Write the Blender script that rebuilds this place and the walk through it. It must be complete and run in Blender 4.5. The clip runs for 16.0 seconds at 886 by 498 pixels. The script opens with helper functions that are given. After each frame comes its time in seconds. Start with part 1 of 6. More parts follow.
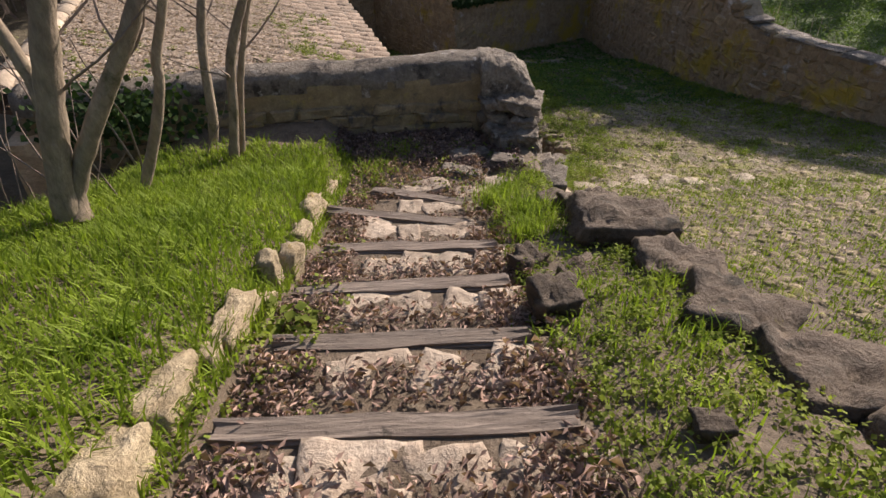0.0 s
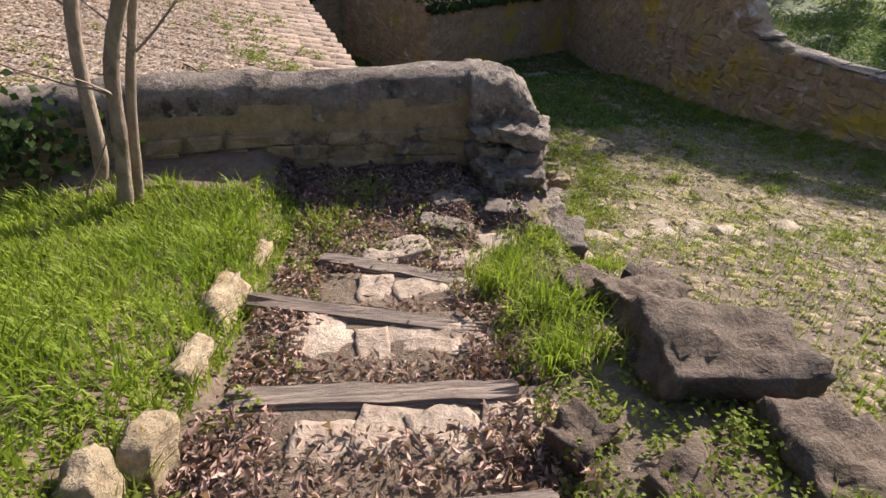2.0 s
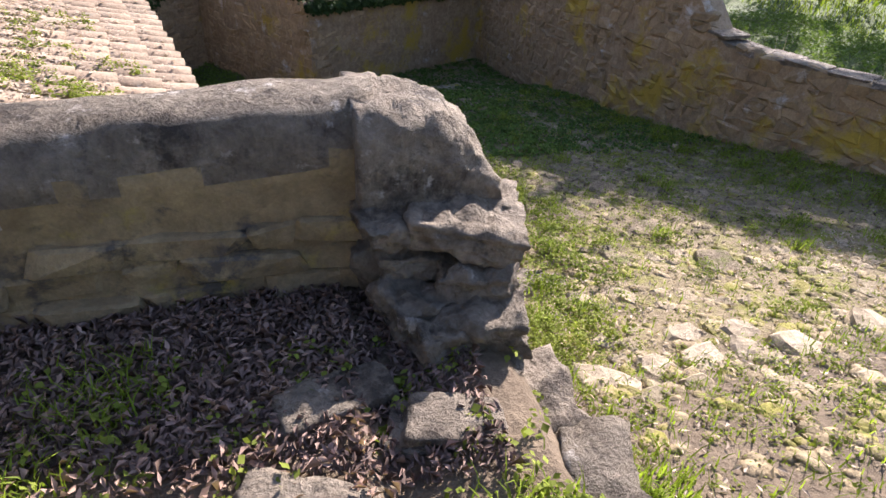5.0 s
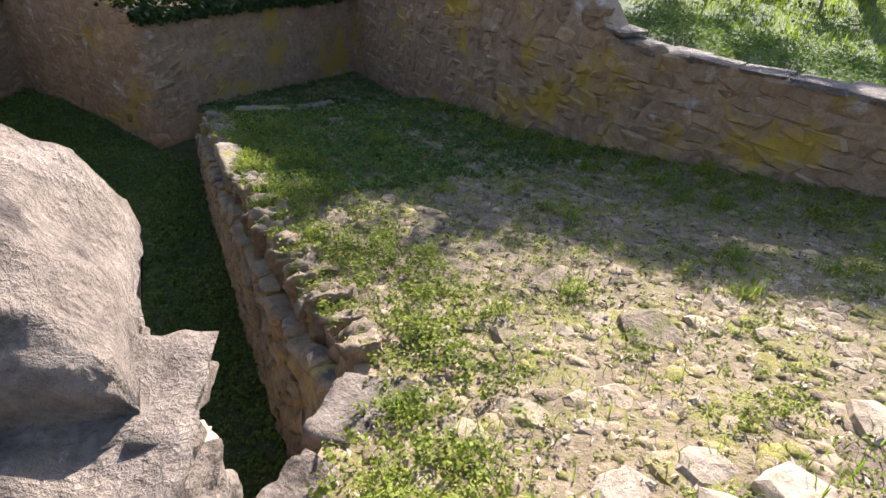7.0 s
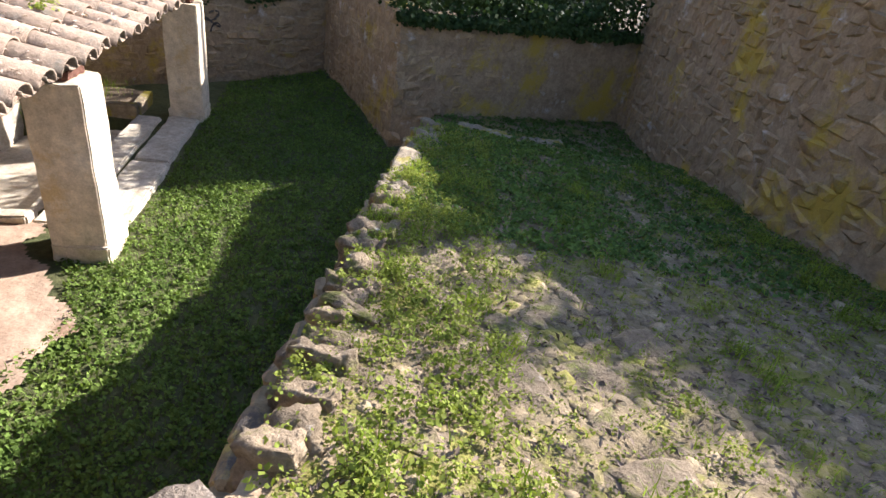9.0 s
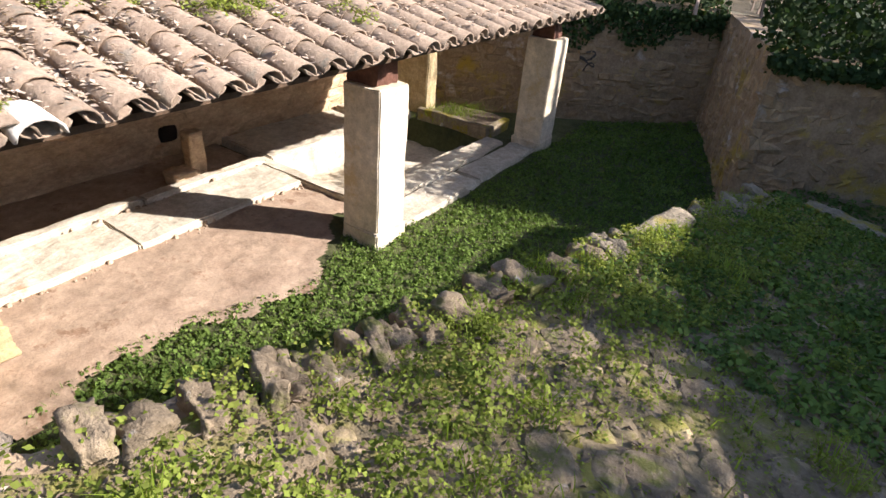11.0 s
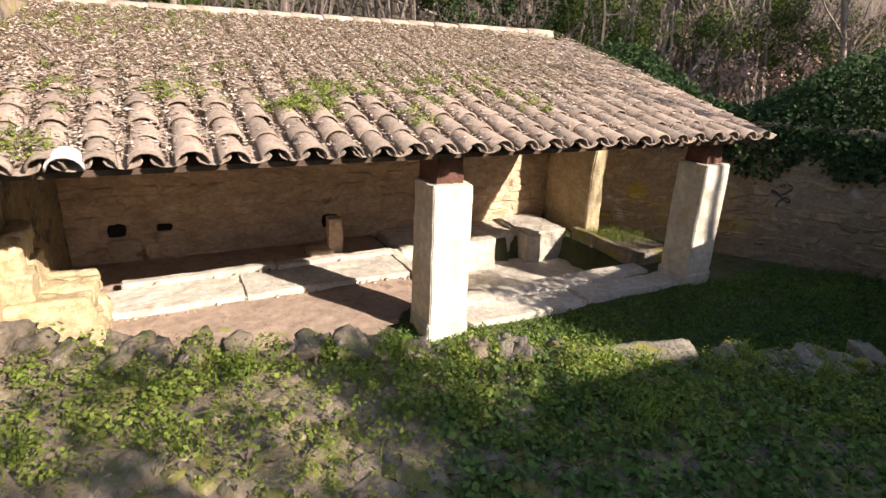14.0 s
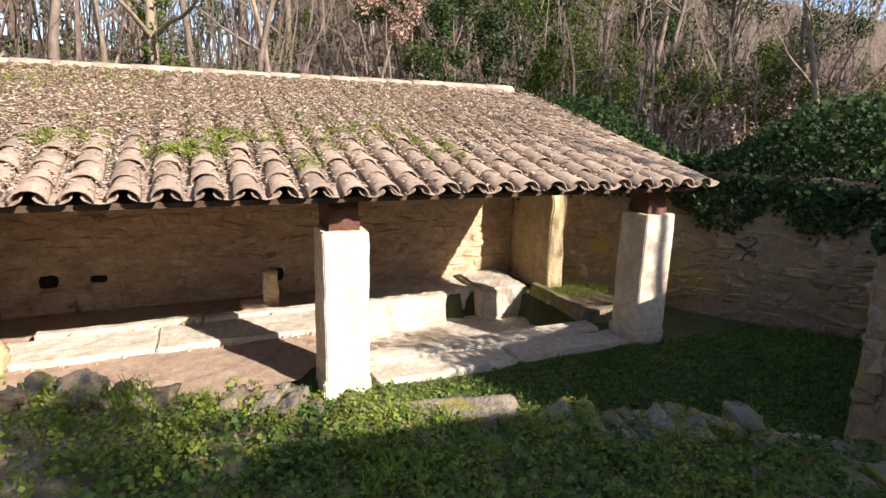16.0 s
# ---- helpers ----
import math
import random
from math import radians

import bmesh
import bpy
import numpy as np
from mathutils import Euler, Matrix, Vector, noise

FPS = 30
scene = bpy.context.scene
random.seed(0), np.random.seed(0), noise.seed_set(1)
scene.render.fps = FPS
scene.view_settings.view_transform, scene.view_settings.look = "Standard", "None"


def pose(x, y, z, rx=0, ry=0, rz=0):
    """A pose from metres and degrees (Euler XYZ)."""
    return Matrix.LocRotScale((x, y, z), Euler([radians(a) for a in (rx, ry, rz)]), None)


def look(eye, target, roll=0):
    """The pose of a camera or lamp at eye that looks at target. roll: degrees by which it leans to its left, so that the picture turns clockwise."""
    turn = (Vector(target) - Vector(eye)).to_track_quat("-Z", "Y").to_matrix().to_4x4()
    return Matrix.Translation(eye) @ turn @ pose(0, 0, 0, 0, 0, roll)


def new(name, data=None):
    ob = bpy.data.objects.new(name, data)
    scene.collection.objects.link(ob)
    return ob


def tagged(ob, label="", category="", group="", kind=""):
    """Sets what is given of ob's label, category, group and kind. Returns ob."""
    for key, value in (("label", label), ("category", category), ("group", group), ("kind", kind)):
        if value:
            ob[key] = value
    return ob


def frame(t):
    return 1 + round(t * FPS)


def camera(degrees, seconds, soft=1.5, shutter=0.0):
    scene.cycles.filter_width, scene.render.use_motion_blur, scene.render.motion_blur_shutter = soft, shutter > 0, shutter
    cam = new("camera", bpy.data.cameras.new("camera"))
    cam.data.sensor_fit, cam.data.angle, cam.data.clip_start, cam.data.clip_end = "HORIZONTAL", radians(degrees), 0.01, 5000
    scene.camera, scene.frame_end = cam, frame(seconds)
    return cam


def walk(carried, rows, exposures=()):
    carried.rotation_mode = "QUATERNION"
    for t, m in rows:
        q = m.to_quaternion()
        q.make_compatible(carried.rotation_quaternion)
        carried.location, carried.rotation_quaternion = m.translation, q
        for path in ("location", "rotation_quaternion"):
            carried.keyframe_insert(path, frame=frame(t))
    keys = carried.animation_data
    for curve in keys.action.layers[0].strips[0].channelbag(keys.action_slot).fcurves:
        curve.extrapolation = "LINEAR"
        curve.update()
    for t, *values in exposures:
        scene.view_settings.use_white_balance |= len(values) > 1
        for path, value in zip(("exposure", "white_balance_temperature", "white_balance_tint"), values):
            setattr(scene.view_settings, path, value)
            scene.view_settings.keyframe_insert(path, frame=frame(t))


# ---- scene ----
cam = camera(76.4, 16.0)
PATH = [
    (0, (-0.063, -0.119, 4.971), (-0.022, 1.49, 3.783), -0.6),
    (0.5, (-0.07, 0.192, 4.837), (-0.006, 1.813, 3.668), -0.2),
    (1, (-0.098, 0.507, 4.74), (0.019, 2.126, 3.571), 1.0),
    (1.5, (-0.076, 0.855, 4.647), (0.047, 2.478, 3.484), 1.1),
    (2, (-0.088, 1.168, 4.598), (0.068, 2.787, 3.434), 2.2),
    (2.5, (-0.059, 1.53, 4.463), (0.174, 3.139, 3.299), 3.6),
    (3, (-0.092, 1.909, 4.347), (0.185, 3.511, 3.182), 4.5),
    (3.2, (-0.107, 2.06, 4.303), (0.203, 3.659, 3.142), 5.2),
    (5.3, (0.351, 3.507, 3.858), (0.855, 5.09, 2.745), 4.1),
    (5.5, (0.416, 3.633, 3.785), (0.956, 5.212, 2.682), 4.0),
    (6, (0.618, 3.935, 3.688), (1.304, 5.486, 2.627), 4.5),
    (6.5, (0.836, 4.166, 3.651), (1.58, 5.69, 2.591), 4.9),
    (7, (1.076, 4.393, 3.558), (1.824, 5.916, 2.499), 5.1),
    (7.5, (1.315, 4.53, 3.401), (2.029, 6.071, 2.345), 6.3),
    (8, (1.591, 4.708, 3.279), (2.084, 6.355, 2.259), 9.0),
    (8.5, (1.835, 5.012, 3.225), (2.09, 6.708, 2.196), 10.9),
    (9, (2.114, 5.232, 3.192), (2.022, 6.953, 2.178), 10.3),
    (9.5, (2.351, 5.53, 3.071), (1.898, 7.183, 2.041), 10.1),
    (10, (2.61, 5.776, 3.031), (1.844, 7.309, 2.0), 7.3),
    (10.2, (2.682, 5.876, 3.029), (1.777, 7.329, 1.996), 6.8),
    (12.3, (3.684, 7.108, 2.964), (2.084, 7.926, 2.085), 3.5),
    (12.5, (3.772, 7.23, 2.935), (2.114, 7.987, 2.112), 3.7),
    (13, (3.848, 7.555, 2.888), (2.106, 8.155, 2.111), 3.5),
    (13.5, (3.923, 7.845, 2.875), (2.136, 8.362, 2.141), 3.8),
    (14, (4.013, 8.18, 2.835), (2.167, 8.576, 2.173), 2.5),
    (14.5, (4.011, 8.517, 2.797), (2.137, 8.874, 2.197), 2.1),
    (15, (4.047, 8.846, 2.751), (2.155, 9.185, 2.2), 2.0),
    (15.5, (4.01, 9.197, 2.718), (2.096, 9.498, 2.22), 1.8),
    (16, (3.985, 9.543, 2.658), (2.055, 9.814, 2.21), 1.6),
]
walk(cam, [(t, look(eye, target, roll)) for t, eye, target, roll in PATH], [(0.0, 0.65, 6400, 18), (1.0, 0.92, 6350, 19), (3.0, 1.18, 6250, 19), (5.5, 1.72, 6050, 20), (7.5, 1.78, 5950, 20), (8.5, 1.92, 5950, 18), (10.0, 1.7, 5950, 16), (12.5, 1.24, 6200, 17), (16.0, 1.26, 6200, 18)])

# ---- light: low winter sun from ahead and right of the stairs ----
SUN_AZ, SUN_EL = radians(45), radians(30)
world = bpy.data.worlds.new("world")
scene.world = world
world.use_nodes = True
sky = world.node_tree.nodes.new("ShaderNodeTexSky")
sky.sky_type = "NISHITA"
sky.sun_disc = False
sky.sun_elevation, sky.sun_rotation = SUN_EL, SUN_AZ
sky.air_density, sky.dust_density = 1.0, 1.0
world.node_tree.links.new(sky.outputs[0], world.node_tree.nodes["Background"].inputs[0])
world.node_tree.nodes["Background"].inputs[1].default_value = 0.096
sun_data = bpy.data.lights.new("sun", "SUN")
sun_data.energy, sun_data.angle, sun_data.color = 5.0, radians(0.6), (1.0, 0.92, 0.80)
sun = new("sun", sun_data)
to_sun = Vector((math.sin(SUN_AZ) * math.cos(SUN_EL), math.cos(SUN_AZ) * math.cos(SUN_EL), math.sin(SUN_EL)))
sun.matrix_world = look(to_sun * 60, (0, 0, 0))

# ---- materials ----


def ramp_node(nt, fac, stops):
    r = nt.nodes.new("ShaderNodeValToRGB")
    els = r.color_ramp.elements
    els[0].position, els[0].color = stops[0][0], (*stops[0][1], 1)
    els[1].position, els[1].color = stops[-1][0], (*stops[-1][1], 1)
    for p, c in stops[1:-1]:
        e = els.new(p)
        e.color = (*c, 1)
    nt.links.new(fac, r.inputs[0])
    return r.outputs[0]


def noise_node(nt, where, scale, detail=5.0, rough=0.6, stretch=None):
    n = nt.nodes.new("ShaderNodeTexNoise")
    n.inputs["Scale"].default_value, n.inputs["Detail"].default_value, n.inputs["Roughness"].default_value = scale, detail, rough
    if stretch:
        mp = nt.nodes.new("ShaderNodeMapping")
        mp.inputs["Scale"].default_value = stretch
        nt.links.new(where, mp.inputs[0])
        where = mp.outputs[0]
    nt.links.new(where, n.inputs["Vector"])
    return n.outputs["Fac"]


def mix_node(nt, fac, a, b, mode="MIX"):
    m = nt.nodes.new("ShaderNodeMix")
    m.data_type, m.blend_type = "RGBA", mode
    for slot, v in ((0, fac), (6, a), (7, b)):
        if isinstance(v, (int, float)):
            m.inputs[slot].default_value = v
        elif isinstance(v, tuple):
            m.inputs[slot].default_value = (*v, 1)
        else:
            nt.links.new(v, m.inputs[slot])
    return m.outputs[2]


def surface(name, dark, light, scale=6.0, fine=60.0, rough=0.9, bump=0.5, spread=0.25, patch=None, patch_scale=2.0, patch_at=0.56,
            patch2=None, patch2_scale=5.0, patch2_at=0.6, island=False, stretch=None, bump_at=0.02, through_light=0.0):
    """A two-scale procedural surface in world space: base grain, optional patches (moss, lichen, stain), and per-object tone."""
    m = bpy.data.materials.new(name)
    m.use_nodes = True
    nt = m.node_tree
    bsdf = nt.nodes["Principled BSDF"]
    geo = nt.nodes.new("ShaderNodeNewGeometry")
    where = geo.outputs["Position"]
    big = noise_node(nt, where, scale, 6.0, 0.62, stretch)
    small = noise_node(nt, where, fine, 4.0, 0.7, stretch)
    col = ramp_node(nt, big, [(0.28, dark), (0.72, light)])
    grain = ramp_node(nt, small, [(0.25, (0.72, 0.72, 0.72)), (0.75, (1.16, 1.16, 1.16))])
    col = mix_node(nt, 0.8, col, grain, "MULTIPLY")
    mid = noise_node(nt, where, scale * 3.4, 6.0, 0.7, stretch) if bump else None
    if bump:
        col = mix_node(nt, 0.75, col, ramp_node(nt, mid, [(0.3, (0.6, 0.58, 0.56)), (0.68, (1.22, 1.2, 1.18))]), "MULTIPLY")
    if patch:
        p = noise_node(nt, where, patch_scale, 7.0, 0.7)
        mask = ramp_node(nt, p, [(patch_at, (0, 0, 0)), (patch_at + 0.09, (1, 1, 1))])
        col = mix_node(nt, mask, col, mix_node(nt, 0.7, patch, grain, "MULTIPLY"))
    if patch2:
        p = noise_node(nt, where, patch2_scale, 7.0, 0.7)
        mask = ramp_node(nt, p, [(patch2_at, (0, 0, 0)), (patch2_at + 0.07, (1, 1, 1))])
        col = mix_node(nt, mask, col, mix_node(nt, 0.7, patch2, grain, "MULTIPLY"))
    if spread:
        if island:
            tone = geo.outputs["Random Per Island"]
        else:
            info = nt.nodes.new("ShaderNodeObjectInfo")
            tone = info.outputs["Random"]
        lo, hi = 1 - spread, 1 + spread
        col = mix_node(nt, 1.0, col, ramp_node(nt, tone, [(0.0, (lo, lo, lo * 0.97)), (1.0, (hi, hi * 0.99, hi * 0.96))]), "MULTIPLY")
    nt.links.new(col, bsdf.inputs["Base Color"])
    bsdf.inputs["Roughness"].default_value = rough
    bsdf.inputs["Specular IOR Level"].default_value = 0.3
    if through_light:
        bsdf.inputs["Specular IOR Level"].default_value = 0.1
        tr = nt.nodes.new("ShaderNodeBsdfTranslucent")
        nt.links.new(mix_node(nt, 1.0, col, (1.25, 1.35, 0.7), "MULTIPLY"), tr.inputs[0])
        ms = nt.nodes.new("ShaderNodeMixShader")
        ms.inputs[0].default_value = through_light
        nt.links.new(bsdf.outputs[0], ms.inputs[1])
        nt.links.new(tr.outputs[0], ms.inputs[2])
        nt.links.new(ms.outputs[0], nt.nodes["Material Output"].inputs[0])
    if bump:
        add = nt.nodes.new("ShaderNodeMath")
        add.operation = "MULTIPLY_ADD"
        add.inputs[1].default_value = 0.22
        nt.links.new(small, add.inputs[0])
        both = nt.nodes.new("ShaderNodeMath")
        nt.links.new(big, both.inputs[0])
        nt.links.new(mid, both.inputs[1])
        nt.links.new(both.outputs[0], add.inputs[2])
        b = nt.nodes.new("ShaderNodeBump")
        b.inputs["Strength"].default_value, b.inputs["Distance"].default_value = bump, bump_at
        nt.links.new(add.outputs[0], b.inputs["Height"])
        nt.links.new(b.outputs[0], bsdf.inputs["Normal"])
    return m


M_ochre = surface("ochre_limestone", (0.24, 0.165, 0.095), (0.42, 0.315, 0.195), 3.2, 60, patch=(0.39, 0.28, 0.05), patch_scale=0.9, patch_at=0.54,
                  patch2=(0.48, 0.42, 0.37), patch2_scale=1.9, patch2_at=0.60, bump=0.9, spread=0.16)
M_ochre_joint = surface("earth_mortar", (0.25, 0.175, 0.105), (0.41, 0.31, 0.20), 4, 50, patch=(0.39, 0.28, 0.05), patch_scale=0.9, patch_at=0.54,
                        patch2=(0.46, 0.40, 0.34), patch2_scale=1.9, patch2_at=0.60, bump=0.8, spread=0)
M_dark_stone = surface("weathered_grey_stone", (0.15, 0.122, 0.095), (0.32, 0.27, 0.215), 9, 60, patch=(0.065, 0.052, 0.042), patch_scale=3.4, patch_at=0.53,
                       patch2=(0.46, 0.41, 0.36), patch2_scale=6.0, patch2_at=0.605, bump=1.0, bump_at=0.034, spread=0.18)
M_block = surface("dark_brown_crusted_stone", (0.082, 0.06, 0.042), (0.19, 0.145, 0.105), 9, 80, patch=(0.055, 0.045, 0.032), patch_scale=4.0, patch_at=0.54,
                  patch2=(0.17, 0.14, 0.05), patch2_scale=3.0, patch2_at=0.66, bump=1.0, bump_at=0.026, spread=0.15)
M_pale_stone = surface("pale_limestone", (0.31, 0.235, 0.17), (0.52, 0.425, 0.33), 7, 80, patch=(0.26, 0.22, 0.16), patch_scale=6.0, patch_at=0.6, bump=0.7, bump_at=0.026, spread=0.2)
M_cobble = surface("cobble_stone", (0.24, 0.19, 0.12), (0.44, 0.36, 0.25), 9, 90, patch=(0.22, 0.19, 0.05), patch_scale=3.0, patch_at=0.54, bump=0.7, spread=0.22)
M_cobble_joined = surface("small_cobble_stone", (0.19, 0.145, 0.085), (0.36, 0.285, 0.18), 9, 90, patch=(0.20, 0.18, 0.04), patch_scale=3.0, patch_at=0.5, bump=0.7, spread=0.25, island=True)
M_kerb = surface("cream_kerb_stone", (0.30, 0.225, 0.13), (0.54, 0.44, 0.29), 9, 80, patch=(0.32, 0.23, 0.08), patch_scale=5, patch_at=0.58,
                 patch2=(0.12, 0.10, 0.08), patch2_scale=6, patch2_at=0.62, bump=1.0, bump_at=0.026, spread=0.15)
M_mossy = surface("mossy_flat_stone", (0.17, 0.14, 0.10), (0.33, 0.28, 0.20), 7, 80, patch=(0.25, 0.21, 0.025), patch_scale=4.0, patch_at=0.5, bump=0.9, bump_at=0.026, spread=0.2)
M_pillar = surface("dressed_cream_stone", (0.58, 0.49, 0.36), (0.74, 0.66, 0.53), 3, 60, patch=(0.55, 0.42, 0.24), patch_scale=1.6, patch_at=0.58, bump=0.35, spread=0.06)
M_slab = surface("worn_white_slab", (0.46, 0.40, 0.31), (0.66, 0.60, 0.50), 4, 50, patch=(0.42, 0.29, 0.19), patch_scale=2.5, patch_at=0.6, bump=0.4, spread=0.08)
M_plaster = surface("stained_ochre_plaster", (0.45, 0.31, 0.19), (0.68, 0.51, 0.335), 3.5, 40, patch=(0.20, 0.13, 0.08), patch_scale=2.5, patch_at=0.6,
                    bump=0.8, spread=0.12, stretch=(1, 1, 2.2))
M_rustwall = surface("yellow_rough_stone", (0.40, 0.30, 0.15), (0.62, 0.51, 0.32), 6, 60, bump=0.8, spread=0.15)
M_tile = surface("weathered_clay_tile", (0.21, 0.155, 0.115), (0.35, 0.27, 0.205), 9, 80, patch=(0.20, 0.17, 0.135), patch_scale=6, patch_at=0.55,
                 patch2=(0.11, 0.09, 0.07), patch2_scale=4, patch2_at=0.62, bump=0.5, spread=0.2)
M_tile_joined = surface("weathered_clay_tile_far", (0.21, 0.155, 0.115), (0.35, 0.27, 0.205), 9, 80, patch=(0.20, 0.17, 0.135), patch_scale=6, patch_at=0.55,
                        bump=0.5, spread=0.2, island=True)
M_ridge = surface("cream_ridge_tile", (0.45, 0.34, 0.24), (0.62, 0.50, 0.37), 5, 60, bump=0.4, spread=0.15)
M_red = surface("red_clay_pad", (0.09, 0.042, 0.03), (0.17, 0.08, 0.055), 8, 70, bump=0.5, spread=0.1)
M_timber = surface("grey_weathered_sleeper", (0.15, 0.115, 0.09), (0.29, 0.235, 0.19), 3, 45, patch=(0.08, 0.065, 0.05), patch_scale=9, patch_at=0.6,
                   bump=0.45, spread=0.15, stretch=(1.2, 9, 9))
M_rafter = surface("dark_roof_timber", (0.08, 0.05, 0.032), (0.16, 0.105, 0.07), 6, 50, bump=0.5, spread=0.1)
M_soil = surface("leaf_strewn_soil", (0.11, 0.08, 0.052), (0.21, 0.16, 0.11), 6, 70, patch=(0.24, 0.19, 0.13), patch_scale=9, patch_at=0.6, bump=1.0, spread=0)
M_ramp = surface("ramp_earth", (0.15, 0.115, 0.062), (0.28, 0.22, 0.13), 5, 60, patch=(0.19, 0.175, 0.04), patch_scale=2.2, patch_at=0.5,
                 patch2=(0.25, 0.20, 0.04), patch2_scale=3.3, patch2_at=0.62, bump=1.0, spread=0)
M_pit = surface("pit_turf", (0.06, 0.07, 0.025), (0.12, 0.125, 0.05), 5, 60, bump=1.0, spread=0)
M_dirt = surface("dry_pink_dirt", (0.30, 0.21, 0.145), (0.47, 0.355, 0.255), 3, 55, patch=(0.24, 0.15, 0.095), patch_scale=3, patch_at=0.57, bump=0.6, spread=0)
M_bank = surface("bank_turf", (0.05, 0.075, 0.015), (0.11, 0.15, 0.035), 3, 50, bump=1.0, spread=0)
M_forest = surface("forest_floor", (0.085, 0.07, 0.042), (0.17, 0.135, 0.085), 0.8, 12, bump=1.0, spread=0, bump_at=0.1)
M_grass = surface("spring_grass", (0.14, 0.205, 0.02), (0.275, 0.34, 0.05), 1.6, 30, rough=0.55, bump=0, spread=0.35, island=True, through_light=0.45)
M_clover = surface("low_green_herbs", (0.13, 0.17, 0.028), (0.26, 0.29, 0.06), 1.8, 30, rough=0.75, bump=0, spread=0.35, island=True, through_light=0.35)
M_yard = surface("yard_ground_cover", (0.085, 0.14, 0.03), (0.17, 0.235, 0.055), 1.2, 30, rough=0.75, bump=0, spread=0.35, island=True, through_light=0.3)
# darker copy of M_clover, the wall's shade put into its colour
M_clover_shaded = surface("shade_tinted_herbs", (0.065, 0.12, 0.03), (0.13, 0.19, 0.055), 1.8, 30, rough=0.75, bump=0, spread=0.35, island=True, through_light=0.3)
M_leaf_drift = surface("dark_fallen_leaf", (0.10, 0.062, 0.05), (0.27, 0.185, 0.155), 14, 60, rough=0.75, bump=0, spread=0.5, island=True)
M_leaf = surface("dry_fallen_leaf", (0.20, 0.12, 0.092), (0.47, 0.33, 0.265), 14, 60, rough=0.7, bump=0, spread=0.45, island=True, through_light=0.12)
M_leaf_roof = surface("pale_fallen_leaf", (0.40, 0.305, 0.235), (0.61, 0.50, 0.405), 10, 60, rough=0.9, bump=0, spread=0.16, island=True, through_light=0.1)
M_litter = surface("old_brown_litter", (0.11, 0.08, 0.06), (0.24, 0.18, 0.135), 10, 60, rough=0.9, bump=0, spread=0.3, island=True)
M_ivy = surface("dark_ivy_leaf", (0.020, 0.040, 0.013), (0.055, 0.085, 0.026), 2.5, 30, rough=0.62, bump=0, spread=0.4, island=True, through_light=0.2)
M_bush = surface("olive_bush_leaf", (0.045, 0.07, 0.014), (0.11, 0.135, 0.03), 1.2, 20, rough=0.55, bump=0, spread=0.4, island=True, through_light=0.35)
M_bark = surface("grey_smooth_bark", (0.20, 0.15, 0.105), (0.37, 0.30, 0.22), 7, 60, patch=(0.13, 0.11, 0.06), patch_scale=5, patch_at=0.57, bump=0.7, spread=0.12, stretch=(1, 1, 0.4))
M_bark_far = surface("woodland_bark", (0.15, 0.115, 0.085), (0.29, 0.235, 0.185), 4, 30, bump=0.5, spread=0.3, stretch=(1, 1, 0.4))
M_twig = surface("bare_twig", (0.14, 0.10, 0.08), (0.27, 0.21, 0.165), 5, 30, bump=0, spread=0.3, island=True)
M_white_flower = surface("white_petal", (0.7, 0.7, 0.62), (0.8, 0.8, 0.75), 5, 30, bump=0, spread=0, through_light=0.2)

# ---- building helpers ----
rng = np.random.default_rng(7)


def mesh_of(name, verts, faces, smooth=False):
    me = bpy.data.meshes.new(name)
    me.from_pydata([tuple(map(float, v)) for v in verts], [], [tuple(map(int, q)) for q in faces])
    me.validate()
    if smooth:
        me.polygons.foreach_set("use_smooth", [True] * len(me.polygons))
    me.update()
    return me


def arrays_mesh(name, verts, faces):
    """A mesh from numpy vertices and equal-sided faces."""
    me = bpy.data.meshes.new(name)
    nf, k = faces.shape
    me.vertices.add(len(verts))
    me.vertices.foreach_set("co", np.ascontiguousarray(verts, dtype=np.float32).ravel())
    me.loops.add(nf * k)
    me.loops.foreach_set("vertex_index", np.ascontiguousarray(faces, dtype=np.int32).ravel())
    me.polygons.add(nf)
    me.polygons.foreach_set("loop_start", np.arange(0, nf * k, k, dtype=np.int32))
    me.update(calc_edges=True)
    return me


def part(name, data, material, parent=None, label="", m=None):
    """Links a mesh (or bmesh) as one object, under a thing or a part where one is given."""
    if isinstance(data, bmesh.types.BMesh):
        me = bpy.data.meshes.new(name)
        data.to_mesh(me)
        data.free()
        data = me
    if material and not data.materials:
        data.materials.append(material)
    ob = new(name, data)
    if m is not None:
        ob.matrix_basis = m
    if parent:
        ob.parent = parent
    if label:
        tagged(ob, label)
    return ob


def thing(name, label, category, group="", m=None):
    ob = new(name)
    ob.empty_display_size = 0.1
    if m is not None:
        ob.matrix_basis = m
    return tagged(ob, label, category, group)


def fbm(p, scale, seed=0.0, octaves=3):
    return noise.fractal(Vector((p[0] * scale + seed, p[1] * scale - seed, p[2] * scale + 3 * seed)), 0.6, 2.0, octaves)


